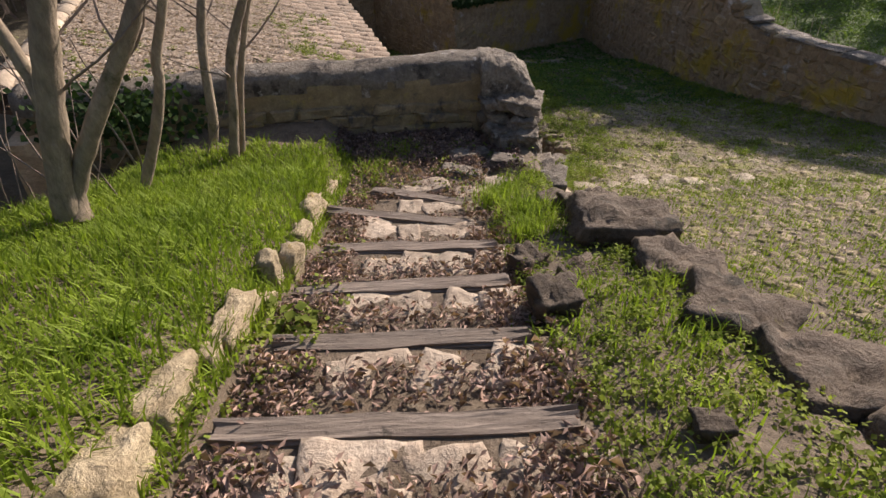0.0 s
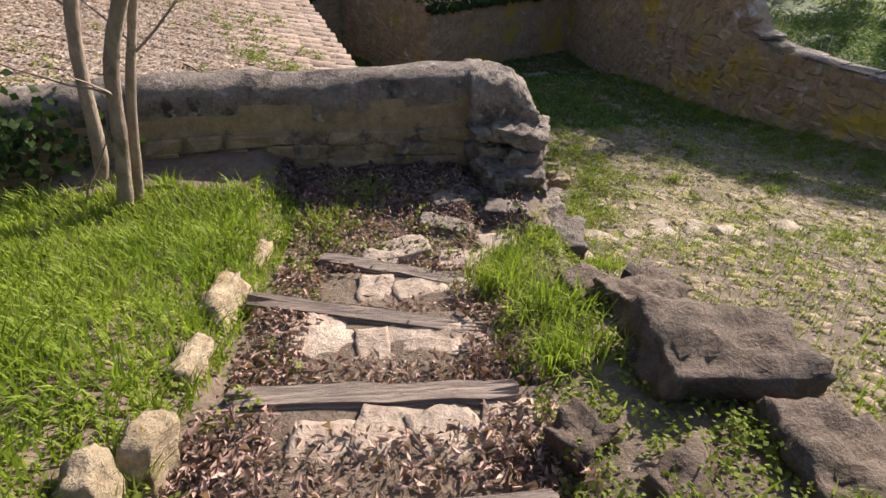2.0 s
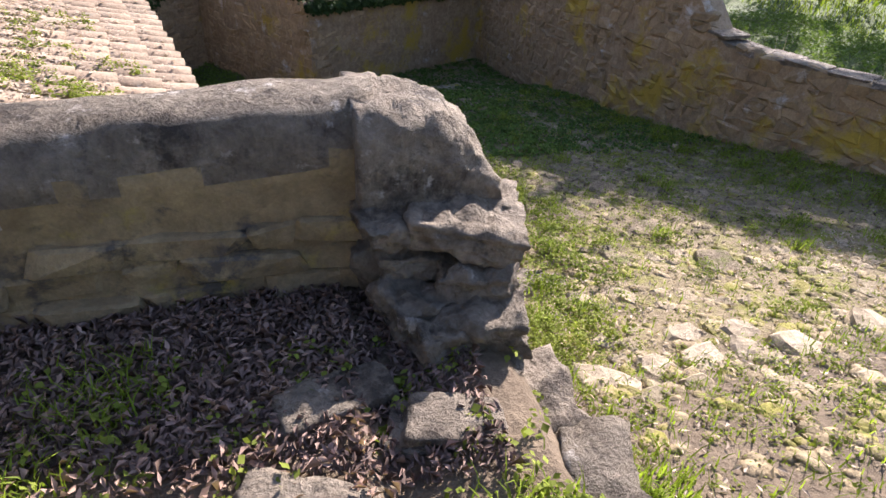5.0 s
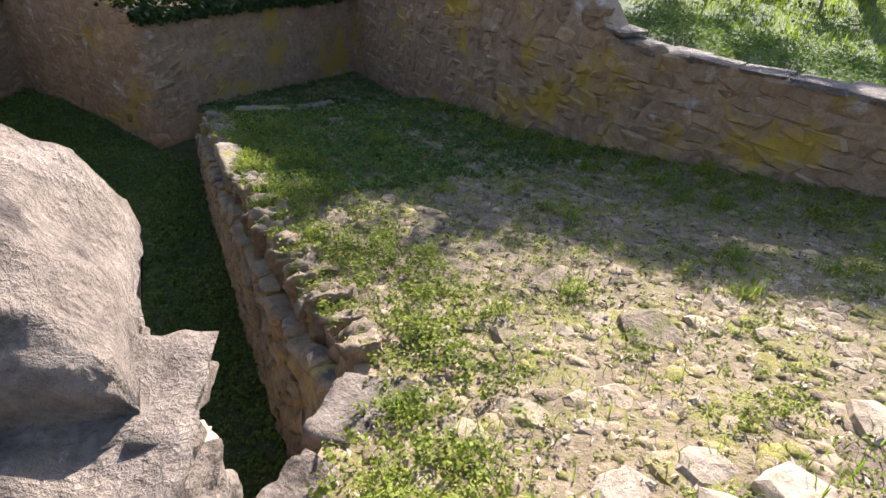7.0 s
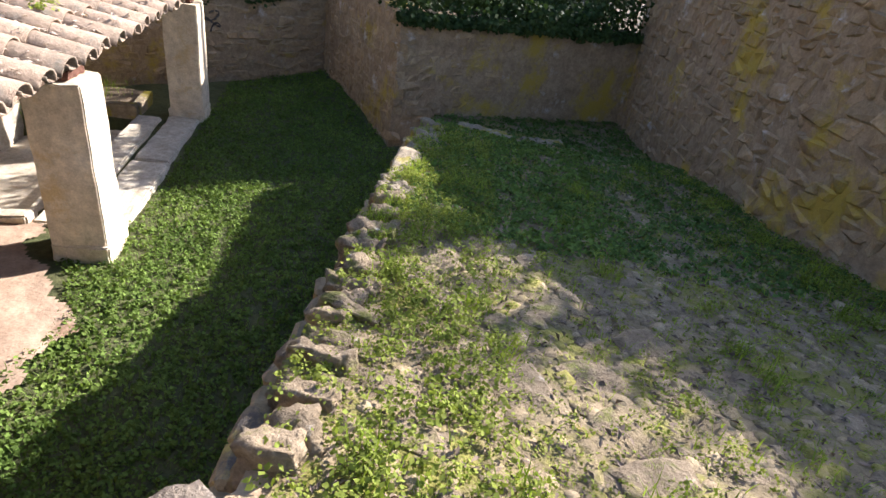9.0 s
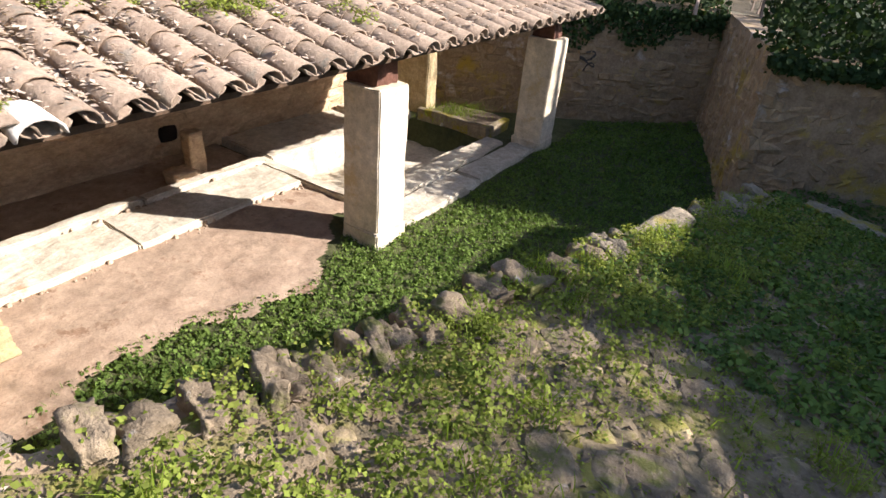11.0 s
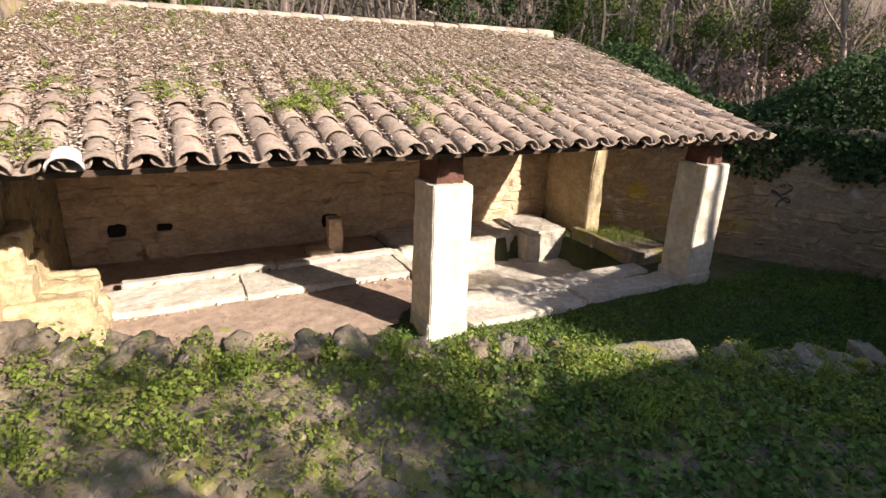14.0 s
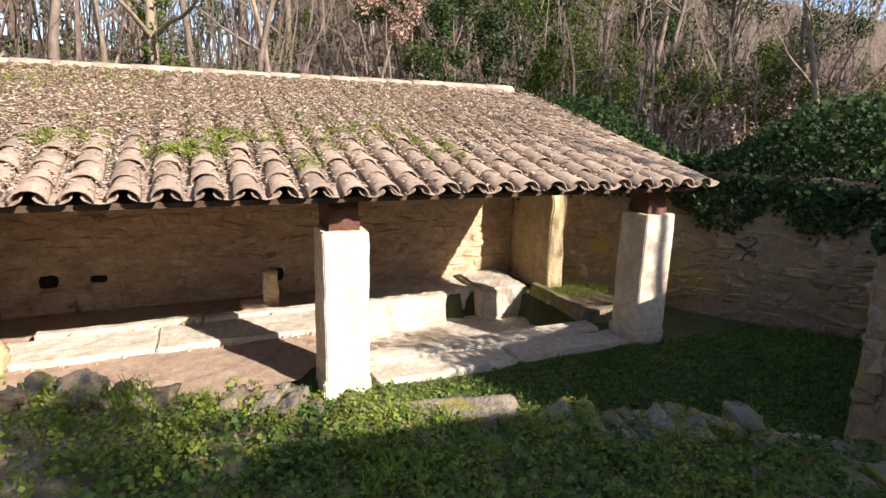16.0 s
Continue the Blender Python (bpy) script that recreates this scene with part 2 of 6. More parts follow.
def boulder(dims, seed, cuts=5, rough=0.10, round_it=0.35, fine=0.03):
    """A worn stone block with flat-ish faces, softened corners and pitted relief, resting with its base at z = 0."""
    bm = bmesh.new()
    bmesh.ops.create_cube(bm, size=1.0)
    bmesh.ops.subdivide_edges(bm, edges=bm.edges[:], cuts=cuts, use_grid_fill=True)
    dx, dy, dz = dims
    low = min(dims)
    skew = Vector((fbm((seed, 1, 2), 0.37), fbm((seed, 5, 2), 0.41), 0)) * 0.25
    for v in bm.verts:
        p = v.co.copy()
        q = p.normalized() * 0.60
        p = p.lerp(q, round_it)
        p.x *= 1 + skew.x * p.z * 0.8 + skew.y * p.y
        p.y *= 1 - skew.y * p.z * 0.8 + skew.x * p.x
        w = Vector((p.x * dx, p.y * dy, p.z * dz))
        n = Vector((p.x * abs(p.x), p.y * abs(p.y), p.z * abs(p.z) * 1.3)).normalized()
        big = fbm(w, 1.1 / max(low, 0.1), seed, 2)
        ridge = abs(fbm(w, 2.6 / max(low, 0.1), seed + 9, 2))
        w += n * ((big * 0.7 - ridge * 0.5) * rough * low + (fbm(w, 14.0, seed + 5) - 0.3 * abs(fbm(w, 30.0, seed + 2))) * fine * 0.7)
        v.co = w
    zmin = min(v.co.z for v in bm.verts)
    for v in bm.verts:
        v.co.z -= zmin
    for fc in bm.faces:
        fc.smooth = True
    return bm


def rough_block(seed, jit=0.16, bevel=0.14):
    """A cheap chamfered block of unit size (44 triangles) for masonry."""
    r = random.Random(seed)
    verts, faces = [], []
    idx = {}
    for sx in (-1, 1):
        for sy in (-1, 1):
            for sz in (-1, 1):
                c = Vector((sx, sy, sz)) * 0.5
                j = Vector((r.uniform(-jit, jit) for _ in range(3))) * 0.5
                for ax in range(3):
                    p = c + j
                    for other in range(3):
                        if other != ax:
                            p[other] -= (sx, sy, sz)[other] * bevel * r.uniform(0.6, 1.3) * 0.5
                    idx[(sx, sy, sz, ax)] = len(verts)
                    verts.append(p)
    for ax in range(3):
        a, b = [k for k in range(3) if k != ax]
        for s in (-1, 1):
            loop = []
            for pa, pb in ((-1, -1), (1, -1), (1, 1), (-1, 1)):
                key = [0, 0, 0]
                key[ax], key[a], key[b] = s, pa, pb
                loop.append(idx[(*key, ax)])
            faces.append(loop)
    for a in range(3):
        for b in range(a + 1, 3):
            c = 3 - a - b
            for sa in (-1, 1):
                for sb in (-1, 1):
                    k1, k2 = [0, 0, 0], [0, 0, 0]
                    k1[a], k1[b], k1[c] = sa, sb, -1
                    k2[a], k2[b], k2[c] = sa, sb, 1
                    faces.append([idx[(*k1, a)], idx[(*k2, a)], idx[(*k2, b)], idx[(*k1, b)]])
    for sx in (-1, 1):
        for sy in (-1, 1):
            for sz in (-1, 1):
                faces.append([idx[(sx, sy, sz, k)] for k in range(3)])
    bm = bmesh.new()
    vs = [bm.verts.new(v) for v in verts]
    for fc in faces:
        bm.faces.new([vs[k] for k in fc])
    bmesh.ops.recalc_face_normals(bm, faces=bm.faces[:])
    me = bpy.data.meshes.new("stone")
    bm.to_mesh(me)
    bm.free()
    return me


def cobble_mesh(seed, sides=8):
    """A flat worn cobble: an uneven ring with a slightly domed top, of unit width, base at z = 0."""
    r = random.Random(seed)
    verts, faces = [], []
    rad = [r.uniform(0.36, 0.56) for _ in range(sides)]
    for k in range(sides):
        a = 2 * math.pi * (k + r.uniform(-0.25, 0.25)) / sides
        verts.append((rad[k] * math.cos(a), rad[k] * math.sin(a), 0.0))
    for k in range(sides):
        x, y, _ = verts[k]
        verts.append((x * 0.97, y * 0.97, 0.62 + r.uniform(-0.08, 0.08)))
    for k in range(sides):
        x, y, _ = verts[k]
        verts.append((x * 0.74, y * 0.74, 0.9 + r.uniform(-0.10, 0.10)))
    verts.append((0, 0, 1.0))
    for k in range(sides):
        n = (k + 1) % sides
        faces += [(k, n, sides + n, sides + k), (sides + k, sides + n, 2 * sides + n, 2 * sides + k), (2 * sides + k, 2 * sides + n, 3 * sides)]
    return mesh_of("cobble", verts, faces)


BLOCKS = [rough_block(s) for s in range(10)]
SQUARED = [rough_block(s, 0.22, 0.2) for s in range(50, 60)]
RUBBLE = [rough_block(s, 0.34, 0.34) for s in range(20, 34)]
COBBLES = [cobble_mesh(s) for s in range(40, 52)]


def with_material(meshes, material):
    out = []
    for me in meshes:
        c = me.copy()
        c.materials.append(material)
        out.append(c)
    return out


def grid_sheet(name, xs, ys, height, material, smooth=True, keep=None):
    """A ground sheet over grid lines xs, ys, with z from height(x, y)."""
    X, Y = np.meshgrid(xs, ys)
    Z = height(X, Y)
    nx, ny = len(xs), len(ys)
    verts = np.stack([X, Y, Z], -1).reshape(-1, 3)
    i, j = np.meshgrid(np.arange(nx - 1), np.arange(ny - 1))
    a = (j * nx + i).ravel()
    faces = np.stack([a, a + 1, a + nx + 1, a + nx], 1)
    if keep is not None:
        c = verts[faces].mean(1)
        faces = faces[keep(c[:, 0], c[:, 1])]
    me = arrays_mesh(name, verts, faces)
    if smooth:
        me.polygons.foreach_set("use_smooth", [True] * len(me.polygons))
    me.materials.append(material)
    return me


def lumps(x, y, amp=0.03, s=1.0):
    return amp * (np.sin(3.1 * s * x + 1.3 * np.sin(2.3 * s * y)) * np.cos(2.7 * s * y + 1.1 * np.sin(1.9 * s * x)) + 0.5 * np.sin(7.3 * s * x + 2.0 * np.cos(5.1 * s * y)) * np.cos(6.1 * s * y))


# ---- the lie of the land ----
RAMP_Y = [-6, 0, 2, 3, 4, 5, 6, 6.5, 7.5, 9, 11.6, 12.3, 13.0, 16]
RAMP_Z = [5.2, 3.45, 2.98, 2.66, 2.32, 1.98, 1.76, 1.66, 1.48, 1.31, 0.99, 0.86, 0.62, 0.48]
EDGE_Y = [4.9, 5.2, 6.2, 7.5, 9.3, 11.75, 12.2, 14.6]
EDGE_X = [0.90, 1.00, 1.60, 1.47, 1.36, 1.25, 1.22, 1.0]
WALL_Y = [-6, 5.0, 6.6, 8.1, 10.3, 15.25]
WALL_X = [9.5, 6.75, 6.0, 5.37, 4.76, 4.15]


def edge_x(y):
    return np.interp(y, EDGE_Y, EDGE_X)


def rwall_x(y):
    return np.interp(y, WALL_Y, WALL_X)


SLEEPERS = [(0.36, 3.79, -0.70, 0.36, 0.0), (0.87, 3.625, -0.69, 0.35, 0.6), (1.365, 3.465, -0.66, 0.31, 0.5), (1.875, 3.295, -0.70, 0.30, 1.2),
            (2.40, 3.13, -0.66, 0.30, -1.0), (3.02, 2.92, -0.78, 0.30, -13.0), (3.55, 2.76, -0.53, 0.28, -17.0)]


def soft(a, b, x):
    t = np.clip((x - a) / (b - a), 0, 1)
    return t * t * (3 - 2 * t)


def slope_z(y):
    """The even slope that the stairs follow, and the flat landing at their foot."""
    return np.where(y < 0.3, 3.82 - 0.06 * (y - 0.3), np.maximum(3.46 - 0.325 * (y - 1.38), 2.64 - 0.02 * (y - 4)))


def stair_z(y):
    """Treads, each ending in a sleeper."""
    z = slope_z(y) + 0.0
    y0 = -6.0
    for ys, zs, *_ in SLEEPERS:
        run = ys - y0
        z = np.where((y > y0 + 0.03) & (y <= ys + 0.03), zs - 0.012 + 0.05 * np.clip((ys - y) / max(run, 0.1), 0, 1), z)
        y0 = ys
    return np.where(y > y0 + 0.03, 2.655 - 0.02 * (y - 3.6), z)


def ramp_z(x, y):
    return np.interp(y, RAMP_Y, RAMP_Z) + lumps(x, y, 0.014, 1.2) + 0.02 * soft(2.5, 4.5, x) + 0.14 * soft(1.1, 0.1, rwall_x(y) - x) * soft(9.5, 7.0, y)


def hill_z(x, y):
    """Stairs in the middle, a higher grass bank on their left, the ramp on their right."""
    flat = slope_z(y) - 0.03
    st = np.where(np.abs(x + 0.18) < 0.56, stair_z(y), flat)
    left = flat + 0.19 * soft(-0.72, -1.05, x) + 0.05 * soft(-1.2, -2.2, x) - 0.9 * soft(-2.1, -3.6, x) * soft(1.5, 4.0, y) + lumps(x, y, 0.03)
    right = ramp_z(x, y)
    side = st + 0.05 * soft(0.38, 0.7, x)
    foot = soft(3.5, 4.2, y)
    w = soft(0.72 + 0.25 * soft(3.5, 2.0, y) + 0.16 * foot, 1.35 + 0.35 * soft(3.5, 2.0, y) - 0.31 * foot, x)
    mid = side * (1 - w) + right * w
    return np.where(x < -0.74, left, mid)


# axes of the wash-house: a along the eave, b from the yard into the building
TH = radians(16)
UX, UY = -math.sin(TH), math.cos(TH)
VX, VY = -math.cos(TH), -math.sin(TH)


def W(a, b, z=0.0):
    return Vector((a * UX + b * VX, a * UY + b * VY, z))


HOUSE = Matrix(((UX, VX, 0, 0), (UY, VY, 0, 0), (0, 0, 1, 0), (0, 0, 0, 1)))
EAVE_B, RIDGE_B, EAVE_Z, PITCH = -1.85, 2.45, 2.005, 0.26
ROOF_A0, ROOF_A1, BACK_B = 5.55, 13.42, 1.92


def roof_z(b):
    return EAVE_Z + PITCH * (b - EAVE_B)

# ---- large structure ----
FAR_A, FAR_B = (0.60, 13.12), (4.15, 15.25)
PIT_C, END_B = (-1.45, 16.25), (-5.75, 11.75)


def pit_z(x, y):
    return 0.28 * soft(11.5, 16.0, y) * soft(-3.0, 0.0, x) + lumps(x, y, 0.018)


def slab_box(bm, lo, hi, wob=0.0, cuts=0, seed=0.0):
    """A box between two corners, optionally cut up and worn."""
    small = bmesh.new()
    bmesh.ops.create_cube(small, size=1.0)
    if cuts:
        bmesh.ops.subdivide_edges(small, edges=small.edges[:], cuts=cuts, use_grid_fill=True)
    for v in small.verts:
        v.co = Vector([lo[k] + (v.co[k] + 0.5) * (hi[k] - lo[k]) for k in range(3)])
        if wob:
            v.co += Vector((fbm(v.co, 3, seed), fbm(v.co, 3, seed + 7), fbm(v.co, 3, seed + 13))) * wob
    me = bpy.data.meshes.new("box")
    small.to_mesh(me)
    small.free()
    bm.from_mesh(me)
    bpy.data.meshes.remove(me)


# ground outside the walls, out to the horizon
def outside_z(x, y):
    a, b = x * UX + y * UY, x * VX + y * VY
    r = np.hypot(x - 1, y - 8)
    z = np.full_like(x, 2.0)
    z = np.where(b > 2.2, 1.7 + 0.06 * np.clip(b - 3, 0, 60) + 0.27 * np.clip(b - 9, 0, 50), z)
    z = np.where((x > rwall_x(y)) & (y < 30), 1.95 + 0.05 * np.clip(x - rwall_x(y) - 0.6, 0, 14), z)
    z = np.where((y < 5.2) & (x < 2), np.clip(3.9 - 0.30 * y, 1.9, 6.0) - 1.1 * soft(-3.0, -4.0, x), z)
    return z + lumps(x, y, 0.05, 0.4) + 0.06 * np.clip(r - 14, 0, 60)


ENCLOSURE = [(9.3, -3.9), (rwall_x(5.0) + 0.2, 5.0), (6.2, 6.6), (5.57, 8.1), (4.96, 10.3), (FAR_B[0] + 0.22, FAR_B[1] + 0.2), (FAR_A[0] + 0.15, FAR_A[1] + 0.4),
             (PIT_C[0] + 0.1, PIT_C[1] + 0.4), (END_B[0] - 0.1, END_B[1] + 0.4), tuple(W(13.4, 2.3)[:2]), tuple(W(5.3, 2.3)[:2]), (-3.7, 5.0), (-3.8, -3.9)]


def inside(px, py, poly):
    res = np.zeros(np.shape(px), bool)
    n = len(poly)
    for k in range(n):
        (x1, y1), (x2, y2) = poly[k], poly[(k + 1) % n]
        hit = ((y1 > py) != (y2 > py)) & (px < (x2 - x1) * (py - y1) / (y2 - y1 + 1e-12) + x1)
        res ^= hit
    return res


far = np.concatenate([[-900, -300, -120, -70, -45, -32, -24], np.arange(-18, 20.1, 0.3), [24, 32, 45, 70, 120, 300, 900]])
ground = part("ground", grid_sheet("ground", far, far + 6, outside_z, M_forest, keep=lambda x, y: ~inside(x, y, ENCLOSURE)), None)
tagged(ground, "woodland floor of dead leaves and thin grass", "ground", kind="structure")

hill = part("hillside", grid_sheet("hillside", np.linspace(-4.0, 9.6, 200), np.linspace(-4.2, 5.02, 150), hill_z, M_soil), None)
tagged(hill, "sloping bank of dark soil under the stairs and grass", "ground", kind="structure")


def ramp_sheet():
    ys, ss = np.linspace(5.0, 15.4, 130), np.linspace(0, 1, 60)
    S, Y = np.meshgrid(ss, ys)
    X = edge_x(Y) + 0.10 + S * (rwall_x(Y) + 0.1 - edge_x(Y) - 0.10)
    Z = ramp_z(X, Y)
    verts = np.stack([X, Y, Z], -1).reshape(-1, 3)
    i, j = np.meshgrid(np.arange(59), np.arange(129))
    a = (j * 60 + i).ravel()
    me = arrays_mesh("ramp", verts, np.stack([a, a + 1, a + 61, a + 60], 1))
    me.polygons.foreach_set("use_smooth", [True] * len(me.polygons))
    return me


ramp = tagged(part("ramp", ramp_sheet(), M_ramp), "earth and cobble ramp sloping down between stone walls", "ramp", kind="structure")

BASIN = (9.75, 12.7, -0.55, 1.1)


def yard_z(x, y):
    a, b = x * UX + y * UY, x * VX + y * VY
    deep = (a > BASIN[0]) & (a < BASIN[1]) & (b > BASIN[2]) & (b < BASIN[3])
    return np.where(deep, -0.62, pit_z(x, y))


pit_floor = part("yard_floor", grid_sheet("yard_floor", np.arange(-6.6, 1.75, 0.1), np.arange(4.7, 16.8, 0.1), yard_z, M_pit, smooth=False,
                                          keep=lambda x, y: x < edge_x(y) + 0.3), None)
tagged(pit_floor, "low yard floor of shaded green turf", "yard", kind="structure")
dirt = part("dirt_floor", grid_sheet("dirt_floor", np.arange(5.4, 9.75, 0.035), np.arange(-1.75, 2.0, 0.035), lambda a, b: 0.045 + lumps(a, b, 0.012, 1.4), M_dirt,
                                     keep=lambda a, b: (b > -1.35 + 0.2 * np.sin(a * 2.1) + 0.06 * np.sin(a * 9.0) + 0.03 * np.sin(a * 23.0) + 0.45 * soft(8.0, 9.2, a)) & ((a < 9.1) | (b > -0.9))), None, m=HOUSE.copy())
tagged(dirt, "bare dry pinkish dirt floor in the wash-house", "dirt floor", kind="structure")


def wall_body(pts, base, top, thick, cap_drop=0.0):
    """A solid wall along points (x, y); base(s), top(s) by distance; thickness lies to the left of the way walked."""
    bm = bmesh.new()
    rows = []
    for k, (x, y, d, nx, ny) in enumerate(pts):
        z0, z1 = base(x, y), top(x, y)
        rows.append([bm.verts.new((x, y, z0)), bm.verts.new((x, y, z1)), bm.verts.new((x + nx * thick, y + ny * thick, z1 + cap_drop)), bm.verts.new((x + nx * thick, y + ny * thick, z0))])
    for r0, r1 in zip(rows, rows[1:]):
        for k in range(4):
            bm.faces.new((r0[k], r1[k], r1[(k + 1) % 4], r0[(k + 1) % 4]))
    bm.faces.new(rows[0])
    bm.faces.new(rows[-1][::-1])
    bmesh.ops.recalc_face_normals(bm, faces=bm.faces[:])
    return bm


def run_points(line, step=0.25):
    """Points along a polyline with the distance walked and the left-hand normal."""
    out, d = [], 0.0
    for (x0, y0), (x1, y1) in zip(line, line[1:]):
        length = math.hypot(x1 - x0, y1 - y0)
        n = max(1, round(length / step))
        nx, ny = -(y1 - y0) / length, (x1 - x0) / length
        for k in range(n):
            out.append((x0 + (x1 - x0) * k / n, y0 + (y1 - y0) * k / n, d + length * k / n, nx, ny))
        d += length
    out.append((*line[-1], d, nx, ny))
    return out


def masonry(owner, line, base, top, material, seed, size=(0.22, 0.48), course=(0.12, 0.22), proud=0.025, depth=0.16, batter=0.0, joint=0.014, wild=0.0, shapes=None):
    """Lays rough stones in uneven courses on the right-hand face of a wall, each an object of its own."""
    r = random.Random(seed)
    meshes = with_material(shapes or RUBBLE, material)
    home = owner.matrix_basis.inverted()
    pts = run_points(line, 0.1)
    total = pts[-1][2]

    def at(d):
        k = min(range(len(pts)), key=lambda i: abs(pts[i][2] - d))
        return pts[k]

    z = min(base(p[0], p[1]) for p in pts[::5]) - 0.02
    zmax = max(top(p[0], p[1]) for p in pts[::5])
    count = 0
    while z < zmax:
        h = r.uniform(*course)
        d = 0.0
        while d < total - 0.06:
            w = min(r.uniform(*size), total - d)
            if total - d - w < size[0] * 0.5:
                w = total - d
            x, y, _, nx, ny = at(min(max(d + w / 2, 0), total))
            if base(x, y) - h < z and z + h * 0.75 < top(x, y) and 0 < d + w / 2 < total:
                zc = z + h / 2
                back = batter * (zc - base(x, y)) + depth / 2 - proud * r.uniform(0.3, 1.2)
                ob = new("stone", r.choice(meshes))
                tx, ty = ny, -nx
                m = Matrix(((tx, nx, 0, x + nx * back), (ty, ny, 0, y + ny * back), (0, 0, 1, zc), (0, 0, 0, 1)))
                turn = Euler((r.uniform(-1, 1) * 0.05, r.uniform(-1, 1) * (0.03 + wild), r.uniform(-1, 1) * 0.05)).to_matrix().to_4x4()
                flip = Matrix.Diagonal((r.choice((-1, 1)) * (w - joint), depth, h - joint, 1))
                if flip[0][0] < 0:
                    flip[1][1] = -depth
                ob.matrix_basis = home @ m @ turn @ flip
                ob.parent = owner
                count += 1
            d += w
        z += h
    return count


def rwall_top(x, y):
    return float(np.interp(y, [4.0, 6.6, 9.1, 9.35, 9.6, 10.5, 12.0, 15.4], [2.62, 2.50, 2.44, 2.70, 3.0, 3.2, 3.55, 3.8]))


RW_LINE = [(float(rwall_x(y)), y) for y in (15.7, 15.25, 12.7, 10.3, 9.2, 8.1, 7.3, 6.6, 5.8, 5.0, 4.0)]
wall_right = tagged(part("wall_right", wall_body([(x + 0.006, y, d, nx, ny) for x, y, d, nx, ny in run_points(RW_LINE)], lambda x, y: float(ramp_z(np.array(x), np.array(y))) - 0.3, rwall_top, 0.38), M_ochre_joint),
                    "long ochre rubble wall with yellow lichen beside the ramp", "stone wall", kind="structure")
wall_far = tagged(part("wall_far", wall_body(run_points([FAR_A, (FAR_B[0] + 0.3, FAR_B[1] + 0.11)]), lambda x, y: -0.1, lambda x, y: 2.0 - 0.03 * (x - 0.6), 0.5), M_ochre_joint),
                  "coursed ochre stone retaining wall closing the ramp", "stone wall", kind="structure")
wall_buttress = tagged(part("wall_buttress", wall_body(run_points([PIT_C, FAR_A]), lambda x, y: -0.1, lambda x, y: 2.0, 0.5), M_ochre_joint),
                       "angled ochre stone wall with yellow lichen stains", "stone wall", kind="structure")
wall_end = tagged(part("wall_end", wall_body(run_points([END_B, PIT_C]), lambda x, y: -0.3, lambda x, y: 2.05, 0.5), M_ochre_joint),
                  "rubble stone wall at the end of the yard under hanging ivy", "stone wall", kind="structure")
TERRACE = [(float(edge_x(y)), y) for y in (12.3, 11.75, 10.5, 9.3, 8.4, 7.5, 6.8, 6.2)] + [(1.28, 5.72), (0.95, 5.25)]
wall_terrace = tagged(part("wall_terrace", wall_body([(x, y, d, nx, ny) for x, y, d, nx, ny in run_points(TERRACE[::-1])][::-1], lambda x, y: -0.2,
                      lambda x, y: float(np.interp(y, RAMP_Y, RAMP_Z)) - 0.03, -0.34), M_ochre_joint),
                      "mossy stone retaining wall holding up the ramp", "stone wall", kind="structure")

# parapet along the foot of the stairs
PAR = [(-3.6, 4.55), (-2.35, 4.72), (-1.4, 4.88), (-0.35, 4.98), (0.35, 5.03), (0.5, 5.02)]


def par_top(x, y):
    return 3.30 + 0.015 * math.sin(3 * x) + 0.02 * x


def parapet_body():
    """A thick wall with a rounded coping."""
    pts = run_points(PAR, 0.08)
    bm = bmesh.new()
    prof = [(0.0, 0.0), (0.0, 0.45), (0.0, 0.70), (0.0, 0.76), (-0.008, 0.82), (-0.008, 0.88), (0.012, 0.93), (0.05, 0.975), (0.12, 1.0), (0.21, 1.006), (0.3, 1.0), (0.37, 0.975), (0.40, 0.93), (0.40, 0.6), (0.40, 0.0)]
    rows = []
    for x, y, d, nx, ny in pts:
        z0, z1 = -0.1, par_top(x, y)
        row = []
        for k, (t, h) in enumerate(prof):
            z = z0 + (z1 - z0) * h if h in (0.0,) else z1 - (1.006 - h) * 1.15
            p = Vector((x + nx * t, y + ny * t, z))
            if h > 0.5:
                g = fbm(p, 4, 3) * 0.026 + fbm(p, 11, 6) * 0.014 + fbm(p, 26, 8) * 0.007
                p += Vector((nx * -g, ny * -g, g * 0.8))
            row.append(bm.verts.new(p))
        rows.append(row)
    for r0, r1 in zip(rows, rows[1:]):
        for k in range(len(prof) - 1):
            f = bm.faces.new((r0[k], r1[k], r1[k + 1], r0[k + 1]))
            f.smooth = k > 1
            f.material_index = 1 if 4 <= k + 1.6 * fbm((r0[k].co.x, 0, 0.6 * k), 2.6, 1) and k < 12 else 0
    bm.faces.new(rows[0])
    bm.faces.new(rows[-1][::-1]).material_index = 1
    bmesh.ops.recalc_face_normals(bm, faces=bm.faces[:])
    return bm


M_parapet = surface("stained_old_render", (0.19, 0.14, 0.082), (0.36, 0.28, 0.16), 3.5, 60, patch=(0.33, 0.26, 0.075), patch_scale=2.3, patch_at=0.58,
                    patch2=(0.10, 0.085, 0.07), patch2_scale=3.1, patch2_at=0.55, bump=0.8, spread=0)
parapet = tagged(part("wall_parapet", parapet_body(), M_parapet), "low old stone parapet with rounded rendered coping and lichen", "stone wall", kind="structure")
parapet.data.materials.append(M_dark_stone)

